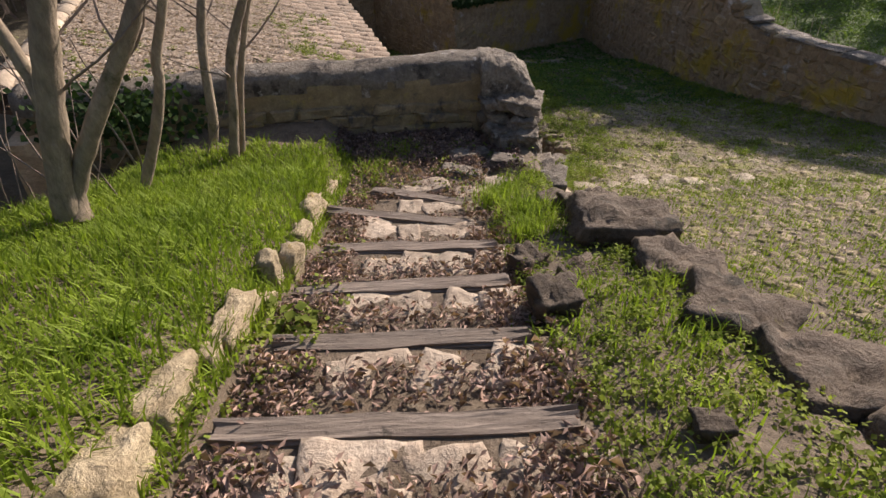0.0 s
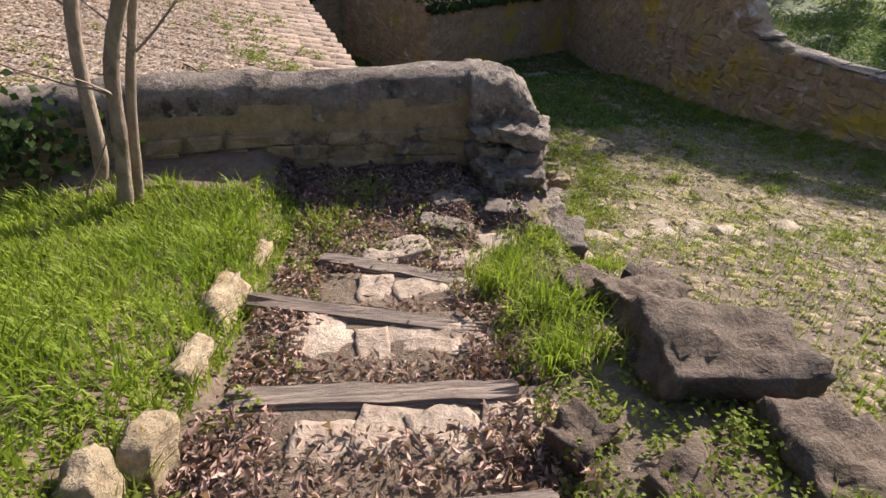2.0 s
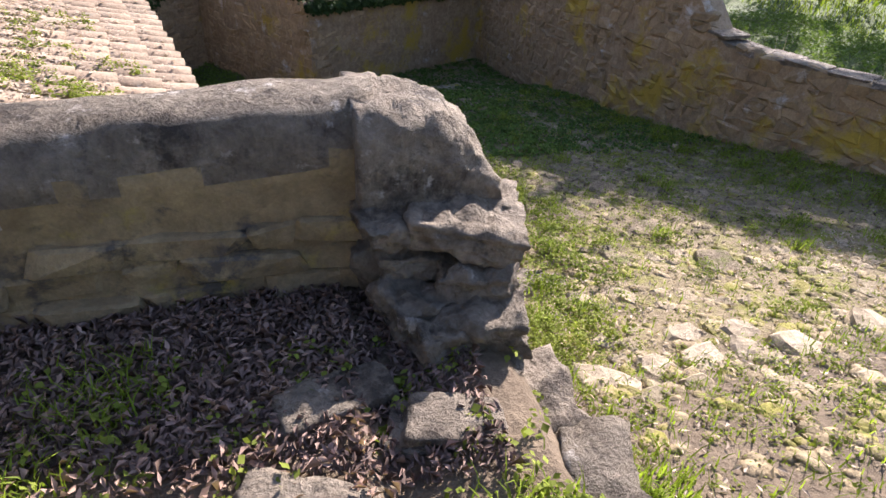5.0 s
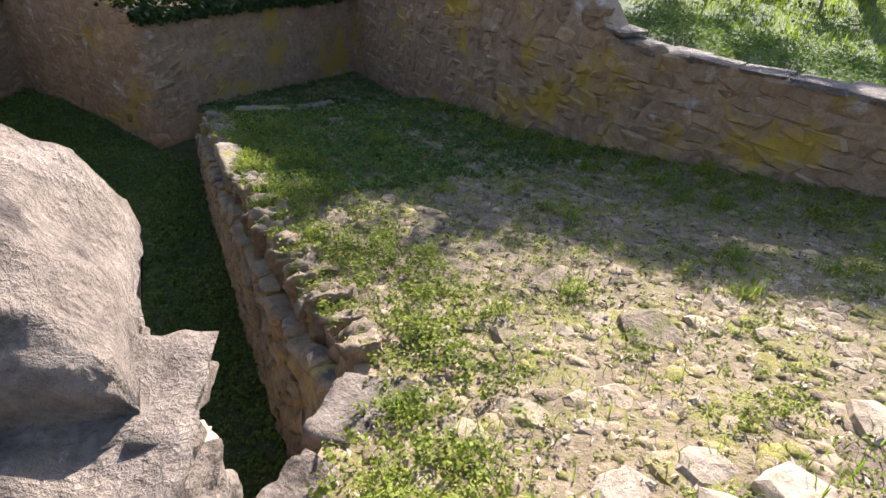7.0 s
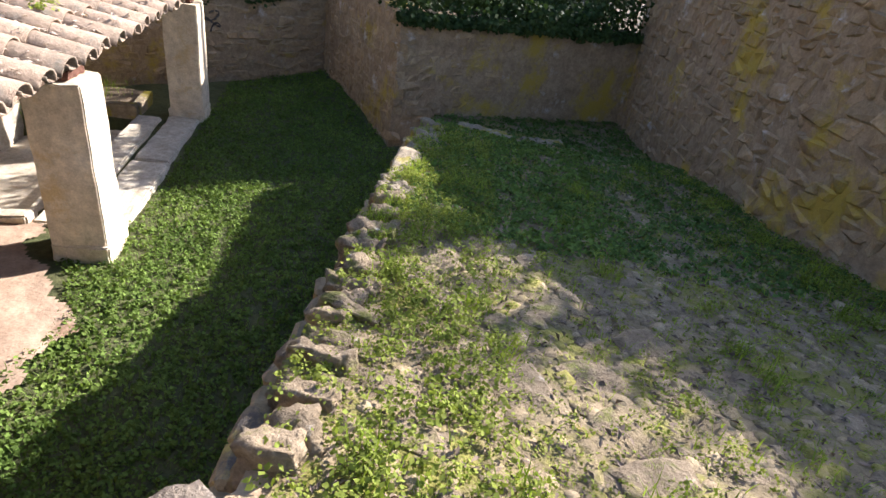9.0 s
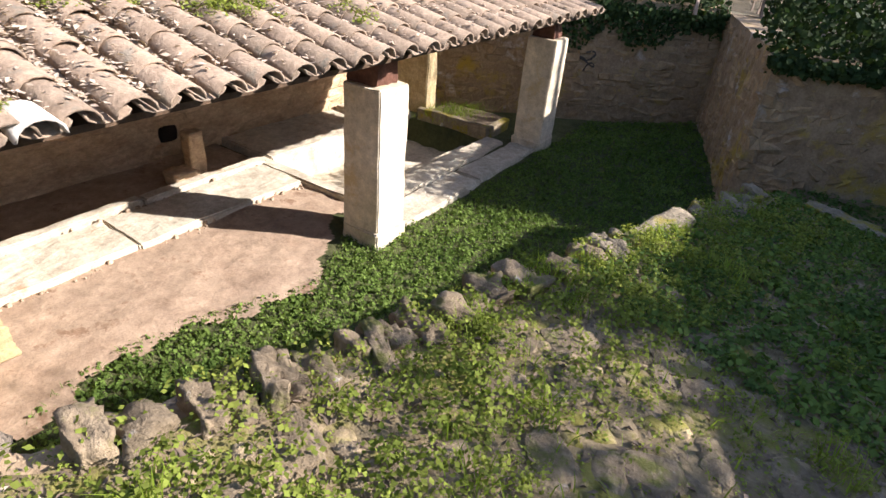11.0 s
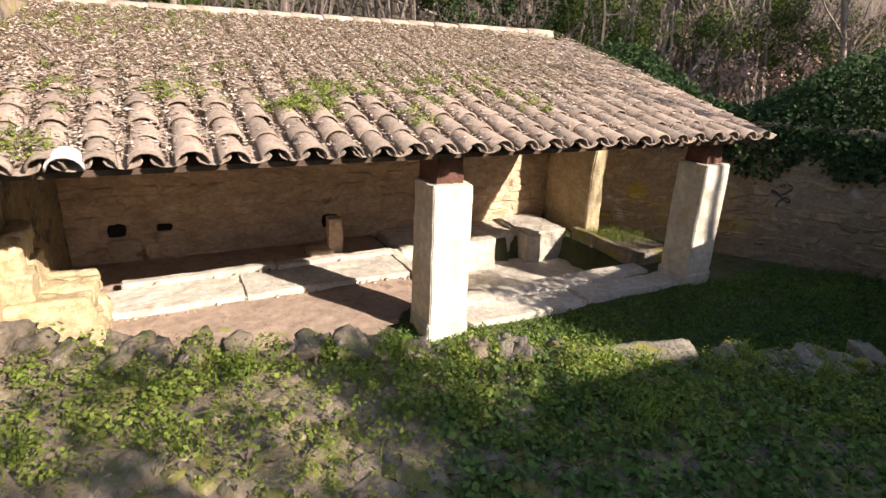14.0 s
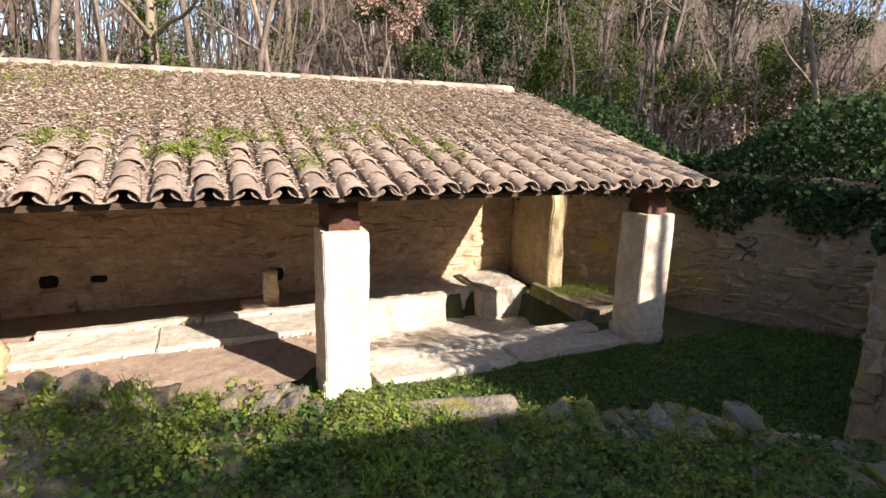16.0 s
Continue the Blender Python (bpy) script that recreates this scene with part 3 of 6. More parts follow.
# ---- wash-house: back wall, sides, roof, pillars ----
bm = bmesh.new()
slab_box(bm, (5.2, BACK_B, -0.7), (13.3, BACK_B + 0.4, roof_z(BACK_B) - 0.1), 0.03, 24, 2.0)
wall_back = tagged(part("wall_back", bm, M_plaster, m=HOUSE.copy()), "shaded ochre back wall of rough stone inside the wash-house", "stone wall", kind="structure")
bm = bmesh.new()
slab_box(bm, (4.75, -1.2, -0.2), (5.5, BACK_B + 0.4, 2.2), 0.03, 14, 5.0)
wall_side = tagged(part("wall_side", bm, M_rustwall, m=HOUSE.copy()), "rough stone side wall of the wash-house", "stone wall", kind="structure")


def low_wall():
    """The lit stub of yellow masonry with a stepped, broken end."""
    t = thing("low_stone_wall", "broken low wall of sunlit yellow stone blocks", "stone wall", m=HOUSE.copy())
    rr = random.Random(4)
    for k, (a0, a1, b0, b1, z1) in enumerate([(5.3, 6.22, -0.60, 0.25, 0.30), (5.3, 6.16, -0.58, 0.24, 0.58), (5.3, 5.74, -0.54, 0.3, 0.84), (5.25, 5.68, -0.5, 0.34, 1.10)]):
        n = 3
        for i in range(n):
            bb0 = b0 + (b1 - b0) * i / n
            bb1 = b0 + (b1 - b0) * (i + 1) / n - 0.012
            bm2 = boulder((a1 - a0, bb1 - bb0 + 0.02, 0.31), 20 + k * 3 + i, 7, 0.2, 0.10, 0.03)
            part("stone", bm2, M_rustwall, t, m=pose((a0 + a1) / 2, (bb0 + bb1) / 2, z1 - 0.28, 0, 0, rr.uniform(-3, 3)))
    return t


low_wall()


def pillar(a, b, name_label):
    t = thing("stone_pillar", name_label, "pillar", "pillars of the wash-house", HOUSE @ pose(a, b, 0))
    bm = bmesh.new()
    slab_box(bm, (-0.215, -0.225, 0.17), (0.215, 0.225, 1.63), 0.012, 9, a)
    bmesh.ops.bevel(bm, geom=[e for e in bm.edges if e.calc_face_angle(0) > 1.0], offset=0.012, segments=2, affect="EDGES")
    part("shaft", bm, M_pillar, t)
    bm = bmesh.new()
    slab_box(bm, (-0.235, -0.245, -0.12), (0.235, 0.245, 0.18), 0.016, 6, a + 3)
    bmesh.ops.bevel(bm, geom=[e for e in bm.edges if e.calc_face_angle(0) > 1.0], offset=0.015, segments=2, affect="EDGES")
    part("base", bm, M_pillar, t)
    bm = bmesh.new()
    slab_box(bm, (-0.15, -0.12, 1.62), (0.15, 0.2, 1.90), 0.03, 4, a + 5)
    part("clay_pad", bm, M_red, t, "stacked red clay pads under the beam")
    return t


pillar(9.315, -1.275, "square cream stone pillar in full sun, its base in the turf")
pillar(13.1, -1.275, "square cream stone pillar dappled by branch shadows")


def tile_mesh(name, length=0.46, w0=0.10, w1=0.122, thick=0.014, up=True, segs=7):
    """A tapered half-round clay tile, its lower and wider end at y = 0, running up the roof along +y."""
    verts, faces = [], []
    for end, (y, w) in enumerate(((0.0, w1), (length, w0))):
        for rad in (w, w - thick):
            for k in range(segs + 1):
                an = math.pi * k / segs
                verts.append((rad * math.cos(an), y, rad * math.sin(an) * (0.86 if up else -0.5)))
    n = segs + 1
    for k in range(segs):
        faces.append((k, k + 1, 2 * n + k + 1, 2 * n + k))
        faces.append((n + k + 1, n + k, 3 * n + k, 3 * n + k + 1))
        faces.append((k + 1, k, n + k, n + k + 1))
    faces += [(0, 2 * n, 3 * n, n), (segs, n + segs, 3 * n + segs, 2 * n + segs)]
    bm = bmesh.new()
    vs = [bm.verts.new(v) for v in verts]
    for fc in faces:
        bm.faces.new([vs[k] for k in fc])
    bmesh.ops.recalc_face_normals(bm, faces=bm.faces[:])
    me = bpy.data.meshes.new(name)
    bm.to_mesh(me)
    bm.free()
    for p in me.polygons:
        p.use_smooth = True
    return me


SLOPE = math.atan(PITCH)
ROOF_LEN = (RIDGE_B - EAVE_B) / math.cos(SLOPE)
GAP = 0.285


def roof_pose(a, s, lift=0.0):
    """A pose on the roof: a along the eave, s metres up the slope; x along the eave, y up the slope."""
    b = EAVE_B + s * math.cos(SLOPE)
    m = Matrix(((1, 0, 0, a), (0, math.cos(SLOPE), -math.sin(SLOPE), b), (0, math.sin(SLOPE), math.cos(SLOPE), roof_z(b) + lift), (0, 0, 0, 1)))
    return HOUSE @ m


def build_roof():
    roof = thing("tiled_roof", "long lean-to roof of weathered clay barrel tiles strewn with leaves", "roof")
    bm = bmesh.new()
    slab_box(bm, (ROOF_A0 + 0.05, 0.12, -0.10), (ROOF_A1 - 0.05, ROOF_LEN, -0.055))
    bm.transform(roof_pose(0, 0))
    part("deck", bm, M_rafter, roof, "dark boarding under the tiles")
    bm = bmesh.new()
    slab_box(bm, (ROOF_A0 + 0.1, -1.33, 1.89), (ROOF_A1 - 0.12, -1.21, 2.03), 0.01, 6, 3)
    part("beam", bm, M_rafter, roof, "dark front beam", m=HOUSE.copy())
    for k in range(14):
        bm = bmesh.new()
        slab_box(bm, (-0.04, 0.55, -0.19), (0.04, ROOF_LEN - 0.1, -0.102))
        part("rafter", bm, M_rafter, roof, m=roof_pose(ROOF_A0 + 0.3 + k * 0.58, 0))
    cover = [tile_mesh("tile", up=True, w0=0.088 + 0.004 * k, w1=0.112 + 0.004 * k) for k in range(3)]
    chan = tile_mesh("tile", up=False, w0=0.10, w1=0.118, segs=6)
    for me in (*cover, chan):
        me.materials.append(M_tile)
    joined_v, joined_f, base = [], [], 0
    r = random.Random(11)
    cols = int((ROOF_A1 - ROOF_A0) / GAP) + 1
    rows = int((ROOF_LEN - 0.1) / 0.335)
    cos_s = {}
    for i in range(cols):
        a = ROOF_A0 + 0.05 + i * GAP
        if a > ROOF_A1:
            break
        for j in range(rows):
            s = j * 0.335 + r.uniform(-0.02, 0.02) - 0.02
            tilt = pose(r.uniform(-0.008, 0.008), 0, 0, -2.0 + r.uniform(-1, 1), r.uniform(-3, 3), r.uniform(-2.2, 2.2))
            for kind in (0, 1):
                if kind == 0:
                    me, m = r.choice(cover), roof_pose(a, s, 0.018) @ tilt
                else:
                    me, m = chan, roof_pose(a + GAP / 2, s + 0.012, 0.052) @ tilt
                single = (kind == 0 and j < 9) or (kind == 1 and j < 1)
                if single:
                    ob = new("tile", me)
                    ob.matrix_basis = m
                    ob.parent = roof
                else:
                    if me.name not in cos_s:
                        cos_s[me.name] = (np.array([v.co[:] for v in me.vertices]), np.array([q.vertices[:] for q in me.polygons]))
                    vv, ff = cos_s[me.name]
                    mm = np.array(m)
                    joined_v.append(vv @ mm[:3, :3].T + mm[:3, 3])
                    joined_f.append(ff + base)
                    base += len(vv)
    me = arrays_mesh("upper_tiles", np.concatenate(joined_v), np.concatenate(joined_f))
    me.polygons.foreach_set("use_smooth", [True] * len(me.polygons))
    tagged(part("upper_tiles", me, M_tile_joined, roof), kind="stuff")
    ridge = tile_mesh("ridge_tile", length=0.52, w0=0.12, w1=0.135)
    ridge.materials.append(M_ridge)
    k = 0
    a = ROOF_A0 + 0.1
    while a < ROOF_A1 - 0.5:
        ob = new("ridge_tile", ridge)
        m = roof_pose(a, ROOF_LEN - 0.08, 0.05) @ pose(0, 0, 0, r.uniform(-1.5, 1.5), 0, -90 + r.uniform(-2, 2))
        ob.matrix_basis = m
        ob.parent = roof
        a += 0.44
    return roof


roof = build_roof()

# ---- stairs ----
def sleeper(y, z, x0, x1, turn, seed):
    r = random.Random(seed)
    bm = bmesh.new()
    slab_box(bm, (x0 - (x0 + x1) / 2, -0.05, -0.13), (x1 - (x0 + x1) / 2, 0.05, 0.0), 0.008, 8, seed)
    for v in bm.verts:
        v.co.z += 0.006 * math.sin(v.co.x * 3 + seed) + r.uniform(-0.002, 0.002)
        v.co.y += 0.006 * fbm(v.co, 6, seed)
    bmesh.ops.bevel(bm, geom=[e for e in bm.edges if e.calc_face_angle(0) > 1.0], offset=0.012, segments=2, affect="EDGES")
    ob = part("sleeper", bm, M_timber, m=pose((x0 + x1) / 2, y, z + 0.008, 0, 0, turn))
    return tagged(ob, "weathered grey wooden sleeper edging a stair tread", "stair edge", "sleepers of the stairs")


for k, row in enumerate(SLEEPERS):
    sleeper(*row, 3 + k)


def flat_stone(name, x, y, z, w, d, h, turn, seed, material, label, category, group, rough=0.12, tilt=(0, 0), round_it=0.22):
    bm = boulder((w, d, h), seed, 11 if w > 0.28 else 7, rough * 1.2, round_it, 0.012)
    ob = part(name, bm, material, m=pose(x, y, z, tilt[0], tilt[1], turn))
    return tagged(ob, label, category, group)


rs = random.Random(21)
for (y1, z1, x0, x1, _), n in zip(SLEEPERS, (9, 9, 7, 6, 6, 5, 5)):
    # risers of flat stones, set into each tread just before its sleeper
    for lane in range(2 if y1 < 1.0 else 1):
        x = x0 + (0.06 if y1 < 1.0 else 0.24)
        while x < x1 - 0.06:
            w = rs.uniform(0.11, 0.30)
            flat_stone("tread_stone", x + w / 2, y1 - 0.17 - lane * 0.16 + rs.uniform(-0.03, 0.03), z1 - 0.077, w * 1.12, rs.uniform(0.17, 0.27), 0.08, rs.uniform(-24, 24),
                       rs.randint(0, 999), M_pale_stone, "flat pale limestone set in the leaf-strewn stair tread", "paving stone", "stones of the stair treads", tilt=(rs.uniform(-4, 2), rs.uniform(-5, 5)))
            x += w + rs.uniform(-0.01, 0.02)
for x, y, w, d in ((-0.05, 3.86, 0.3, 0.2), (0.28, 3.72, 0.3, 0.2), (0.5, 3.9, 0.26, 0.22), (0.2, 4.12, 0.34, 0.16), (0.62, 4.3, 0.3, 0.16), (0.3, 4.45, 0.36, 0.15), (-0.2, 3.75, 0.2, 0.14)):
    flat_stone("landing_stone", x, y, float(hill_z(np.array(x), np.array(y))) - 0.045, w, d, 0.08, rs.uniform(-20, 20), rs.randint(0, 999), M_pale_stone if y < 4 else M_dark_stone,
               "flat stone half sunk in the landing below the stairs", "paving stone", "stones of the landing", tilt=(rs.uniform(-4, 4), rs.uniform(-4, 4)))

# upright kerb stones between grass and stairs
for x, y, w, d, h in ((-0.86, 0.62, 0.22, 0.24, 0.24), (-0.85, 0.98, 0.17, 0.30, 0.27), (-0.80, 1.16, 0.13, 0.12, 0.24), (-0.84, 1.42, 0.15, 0.34, 0.28), (-0.79, 1.70, 0.13, 0.14, 0.16),
                      (-0.80, 1.94, 0.15, 0.14, 0.31), (-0.78, 2.10, 0.13, 0.16, 0.28), (-0.84, 2.55, 0.15, 0.26, 0.22), (-0.84, 3.04, 0.17, 0.38, 0.29), (-0.83, 3.28, 0.13, 0.13, 0.14),
                      (-0.86, 3.64, 0.17, 0.34, 0.22), (-0.84, 3.95, 0.13, 0.2, 0.2)):
    flat_stone("kerb_stone", x, y, float(slope_z(np.array(y))) - 0.15, w * 0.68, d * 0.98, h * 0.72 + 0.05, rs.uniform(-8, 8), rs.randint(0, 999), M_kerb, "rough cream kerb stone between the grass and the stairs",
               "kerb stone", "kerb stones of the stairs", rough=0.28, tilt=(rs.uniform(-14, -4), rs.uniform(-8, 8)), round_it=0.26)

# dark blocks along the right-hand side of the stairs
BLK = "dark crusted stone block lying beside the stairs"
for x, y, z, w, d, h, turn, tx, ty, label in (
        (0.99, 2.42, 3.07, 0.56, 0.40, 0.20, -4, -5, 3, "large dark crusted stone block resting on smaller stones"),
        (0.92, 2.17, 3.03, 0.34, 0.17, 0.08, 8, -4, 0, "flat grey stone wedged under a larger block"),
        (0.88, 2.40, 2.92, 0.42, 0.32, 0.20, 0, 0, 0, BLK), (0.62, 1.93, 3.13, 0.18, 0.18, 0.18, 30, 8, 5, BLK), (1.10, 1.92, 3.14, 0.42, 0.38, 0.2, -14, -8, 5, BLK),
        (0.96, 2.95, 2.84, 0.36, 0.34, 0.20, 22, -6, 8, BLK), (0.78, 3.2, 2.74, 0.26, 0.24, 0.18, 8, 0, 10, BLK), (1.15, 3.25, 2.68, 0.3, 0.3, 0.18, 40, 6, 14, BLK),
        (1.12, 1.42, 3.27, 0.46, 0.40, 0.20, -30, -10, 4, BLK), (1.20, 0.98, 3.38, 0.46, 0.40, 0.21, -10, -10, 6, BLK), (1.24, 0.50, 3.50, 0.5, 0.42, 0.2, -25, -8, 8, BLK),
        (0.45, 1.62, 3.32, 0.2, 0.2, 0.14, 12, 0, 0, BLK), (0.42, 2.15, 3.12, 0.16, 0.16, 0.12, 40, 0, 0, BLK), (0.66, 0.78, 3.66, 0.1, 0.09, 0.07, 0, 0, 0, "small loose stone in the weeds")):
    flat_stone("stone_block", x, y, z, w, d, h, turn, rs.randint(0, 999), M_block, label, "stone block", "blocks beside the stairs", rough=0.34, tilt=(tx, ty), round_it=0.16)

# ---- stacked end of the parapet ----
pier = thing("parapet_pier", "crumbling end of the parapet, rough stones stacked under a rounded capstone", "stone pier")
def capstone():
    """The coping's last stone: as high as the wall, rounded across it, and falling away in a curve at its free end."""
    ns, nf = 26, 30
    verts, faces = [], []
    for i in range(ns + 1):
        s = i / ns
        top = 0.345 * max(1 - s ** 2.7, 0.0) ** 0.6
        for k in range(nf + 1):
            an = math.pi * k / nf
            cy, sz = math.cos(an), math.sin(an)
            y = 5.24 - (0.31 - 0.05 * s) * math.copysign(abs(cy) ** 0.5, cy)
            p = Vector((0.43 + 0.53 * s, y, 2.97 + top * max(sz, 0) ** 0.5))
            g = fbm(p, 5, 2.0) * 0.018 + fbm(p, 13, 7.0) * 0.016 - abs(fbm(p, 9, 4.0)) * 0.014 + fbm(p, 30, 3.0) * 0.007
            p += Vector((0.5 * s, -cy, sz)).normalized() * g * min(1.0, s * 6)
            verts.append(p)
    for i in range(ns):
        for k in range(nf):
            a = i * (nf + 1) + k
            faces.append((a, a + nf + 1, a + nf + 2, a + 1))
    faces.append(tuple(range(nf + 1)))
    faces.append(tuple(ns * (nf + 1) + k for k in range(nf, -1, -1)))
    return mesh_of("capstone", verts, faces, smooth=True)


part("capstone", capstone(), M_dark_stone, pier, "rounded weathered capstone")
for k, (x, y, z, w, d, h, turn) in enumerate((
        (0.70, 5.22, 2.84, 0.46, 0.52, 0.14, 3), (0.80, 4.96, 2.87, 0.40, 0.44, 0.10, -14), (0.56, 4.94, 2.90, 0.26, 0.24, 0.07, 10), (0.62, 4.98, 2.75, 0.34, 0.30, 0.09, 8), (0.85, 4.84, 2.70, 0.28, 0.36, 0.15, -20),
        (0.76, 5.42, 2.1, 0.32, 0.40, 0.52, 6), (0.74, 5.50, 1.72, 0.40, 0.40, 0.50, -8), (0.78, 5.36, 2.52, 0.26, 0.34, 0.2, 14),
        (0.58, 4.78, 2.64, 0.20, 0.24, 0.12, 20), (0.66, 5.16, 2.2, 0.36, 0.42, 0.65, 0), (0.82, 4.72, 2.58, 0.26, 0.3, 0.17, -8), (0.66, 4.66, 2.54, 0.24, 0.22, 0.19, 14),
        (0.83, 4.66, 2.40, 0.30, 0.32, 0.2, -20), (0.66, 4.82, 2.38, 0.32, 0.34, 0.24, 4), (0.86, 4.60, 2.22, 0.34, 0.34, 0.22, 12), (0.90, 5.25, 1.9, 0.3, 0.34, 0.5, 0), (0.93, 4.95, 1.95, 0.26, 0.5, 0.5, 5))):
    # the rear stones are coloured paler to carry the sunlight on that side
    part("stone", boulder((w, d, h), 70 + k, 15, 0.24, 0.10, 0.034), M_pale_stone if y > 5.3 else M_dark_stone, pier, m=pose(x, y, z, rs.uniform(-6, 6), rs.uniform(-8, 8), turn))
for x, y, z, w, d, h, turn, mat, lab in ((0.95, 4.50, 2.10, 0.26, 0.36, 0.44, 8, M_dark_stone, "dark upright stone under the pier"), (0.99, 4.12, 2.20, 0.24, 0.34, 0.40, -12, M_dark_stone, "worn stone holding the edge of the landing"),
                                    (1.14, 4.40, 2.10, 0.26, 0.34, 0.14, 20, M_pale_stone, "flat stone leaning against the foot of the pier"), (1.18, 4.70, 2.0, 0.26, 0.28, 0.13, -10, M_pale_stone, "sunlit flat stone by the pier"),
                                    (0.54, 4.30, 2.53, 0.22, 0.18, 0.11, -15, M_dark_stone, "dark sunken stone in the leaf litter"), (1.58, 5.88, 1.60, 0.46, 0.42, 0.18, -38, M_dark_stone, "broad flat slab at the corner of the ramp"),
                                    (1.20, 5.58, 1.66, 0.36, 0.24, 0.16, 34, M_dark_stone, "flat edging slab above the low yard"), (1.02, 5.36, 1.72, 0.24, 0.22, 0.18, 20, M_dark_stone, "edging stone above the low yard")):
    flat_stone("edge_slab", x, y, z, w, d, h, turn, rs.randint(0, 999), mat, lab, "stone slab", "", rough=0.2, tilt=(rs.uniform(-5, 5), rs.uniform(-5, 5)), round_it=0.18)

# ---- wash-house fittings ----
def worn_slab(name, lo, hi, material, label, category, seed, parent=None, wob=0.016, cuts=12, bev=0.018):
    bm = bmesh.new()
    slab_box(bm, lo, hi, wob, cuts, seed)
    bmesh.ops.bevel(bm, geom=[e for e in bm.edges if e.calc_face_angle(0) > 1.0], offset=bev, segments=2, affect="EDGES")
    ob = part(name, bm, material, parent, label if parent else "", m=HOUSE.copy() if not parent else None)
    return ob if parent else tagged(ob, label, category)


worn_slab("washing_ledge", (5.6, 0.12, -0.1), (7.56, 0.80, 0.11), M_slab, "sunlit worn white stone washing ledge", "stone ledge", 1.0)
worn_slab("washing_ledge", (7.562, 0.11, -0.1), (9.62, 0.82, 0.112), M_slab, "worn white stone washing ledge crossed by a pillar's shadow", "stone ledge", 2.0)
def ledge_rubble():
    """Crumbs of stone and mortar along the foot and back of the ledge."""
    g = np.random.default_rng(61)
    V, F, off = [], [], 0
    for _ in range(170):
        v, fs = [(np.array([q.co[:] for q in me.vertices]), [list(p.vertices) for p in me.polygons]) for me in (COBBLES[int(g.integers(12))],)][0]
        a = g.uniform(5.7, 9.6)
        b = 0.10 + g.normal() * 0.05 if g.uniform() < 0.75 else 0.80 + g.normal() * 0.02
        w = g.uniform(0.012, 0.03) if g.uniform() < 0.7 else g.uniform(0.03, 0.075)
        zz = 0.035 if b < 0.4 else 0.098
        V.append(v * (w, w * g.uniform(0.6, 1), w * 0.7) + (a, b, zz))
        for q in fs:
            for k in range(1, len(q) - 1):
                F.append((q[0] + off, q[k] + off, q[k + 1] + off))
        off += len(v)
    me = arrays_mesh("ledge_rubble", np.concatenate(V), np.array(F))
    return tagged(part("ledge_rubble", me, M_rubble, m=HOUSE.copy()), "crumbs of stone and mortar along the washing ledge", "rubble", kind="stuff")


M_rubble = surface("pinkish_mortar_crumbs", (0.30, 0.22, 0.155), (0.52, 0.42, 0.32), 9, 60, bump=0.5, spread=0.25, island=True)
ledge_rubble()
worn_slab("ledge_curb", (6.3, 0.83, -0.1), (8.05, 0.97, 0.16), M_slab, "narrow raised stone curb behind the ledge", "stone curb", 3.0)
worn_slab("ledge_curb", (8.07, 0.83, -0.1), (9.7, 0.98, 0.155), M_slab, "narrow raised stone curb behind the ledge", "stone curb", 4.0)
worn_slab("threshold_slab", (9.62, -1.46, -0.1), (11.25, -1.02, 0.07), M_slab, "worn stone slab between the pillars at the yard's edge", "stone slab", 5.0)
worn_slab("threshold_slab", (11.27, -1.45, -0.1), (12.86, -1.04, 0.075), M_slab, "worn stone slab between the pillars at the yard's edge", "stone slab", 6.0)
worn_slab("basin_rim", (9.66, -0.95, -0.5), (12.82, -0.62, 0.06), M_slab, "stone rim of the empty wash basin", "basin rim", 7.0)
worn_slab("basin_rim", (9.63, -0.6, -0.5), (9.8, 1.0, 0.11), M_slab, "cracked stone rim at the end of the basin", "basin rim", 8.0)
worn_slab("basin_floor", (9.78, -0.62, -0.6), (12.75, 1.12, -0.36), M_slab, "dusty pale floor of the empty basin", "basin floor", 9.0)
worn_slab("inner_step", (9.82, -0.58, -0.4), (12.6, -0.30, -0.12), M_slab, "low stone step inside the empty basin", "stone step", 10.0)
worn_slab("stone_bench", (9.82, 0.86, -0.55), (11.42, 1.90, 0.12), M_slab, "pale stone bench against the back wall", "stone bench", 11.0, wob=0.016)
worn_slab("stone_bench", (12.02, 0.84, -0.55), (12.82, 1.88, 0.14), M_slab, "broken sunlit stone bench end by the partition", "stone bench", 12.0, wob=0.022, bev=0.04)
worn_slab("stone_bench", (11.44, 1.15, -0.55), (12.0, 1.90, 0.06), M_slab, "recessed pale stone between two bench blocks", "stone bench", 13.0, wob=0.02)
worn_slab("partition_wall", (13.12, 0.78, -0.6), (13.42, 1.91, 2.45), M_rustwall, "yellow lichened stone partition under the roof", "stone partition", 14.0, wob=0.035, cuts=14)
trough = thing("stone_trough", "mossy stone trough with weeds growing in it", "trough", m=HOUSE.copy())
worn_slab("front_slab", (12.80, -0.62, -0.4), (12.92, 0.74, 0.2), M_mossy, "mossy front slab of the trough", "", 15.0, trough)
worn_slab("end_slab", (12.92, -0.62, -0.4), (13.6, -0.5, 0.18), M_mossy, "mossy end slab of the trough", "", 16.0, trough)
worn_slab("fill", (12.92, -0.48, -0.4), (13.8, 0.74, 0.10), M_soil, "soil filling the trough", "", 17.0, trough)
part("drain_plug", boulder((0.05, 0.03, 0.06), 5, 3), M_pillar, trough, "pale drain plug", m=pose(12.78, 0.2, 0.02))
stub = thing("fountain_post", "short broken stone fountain post against the back wall", "stone post", m=HOUSE @ pose(8.92, 1.16, 0))
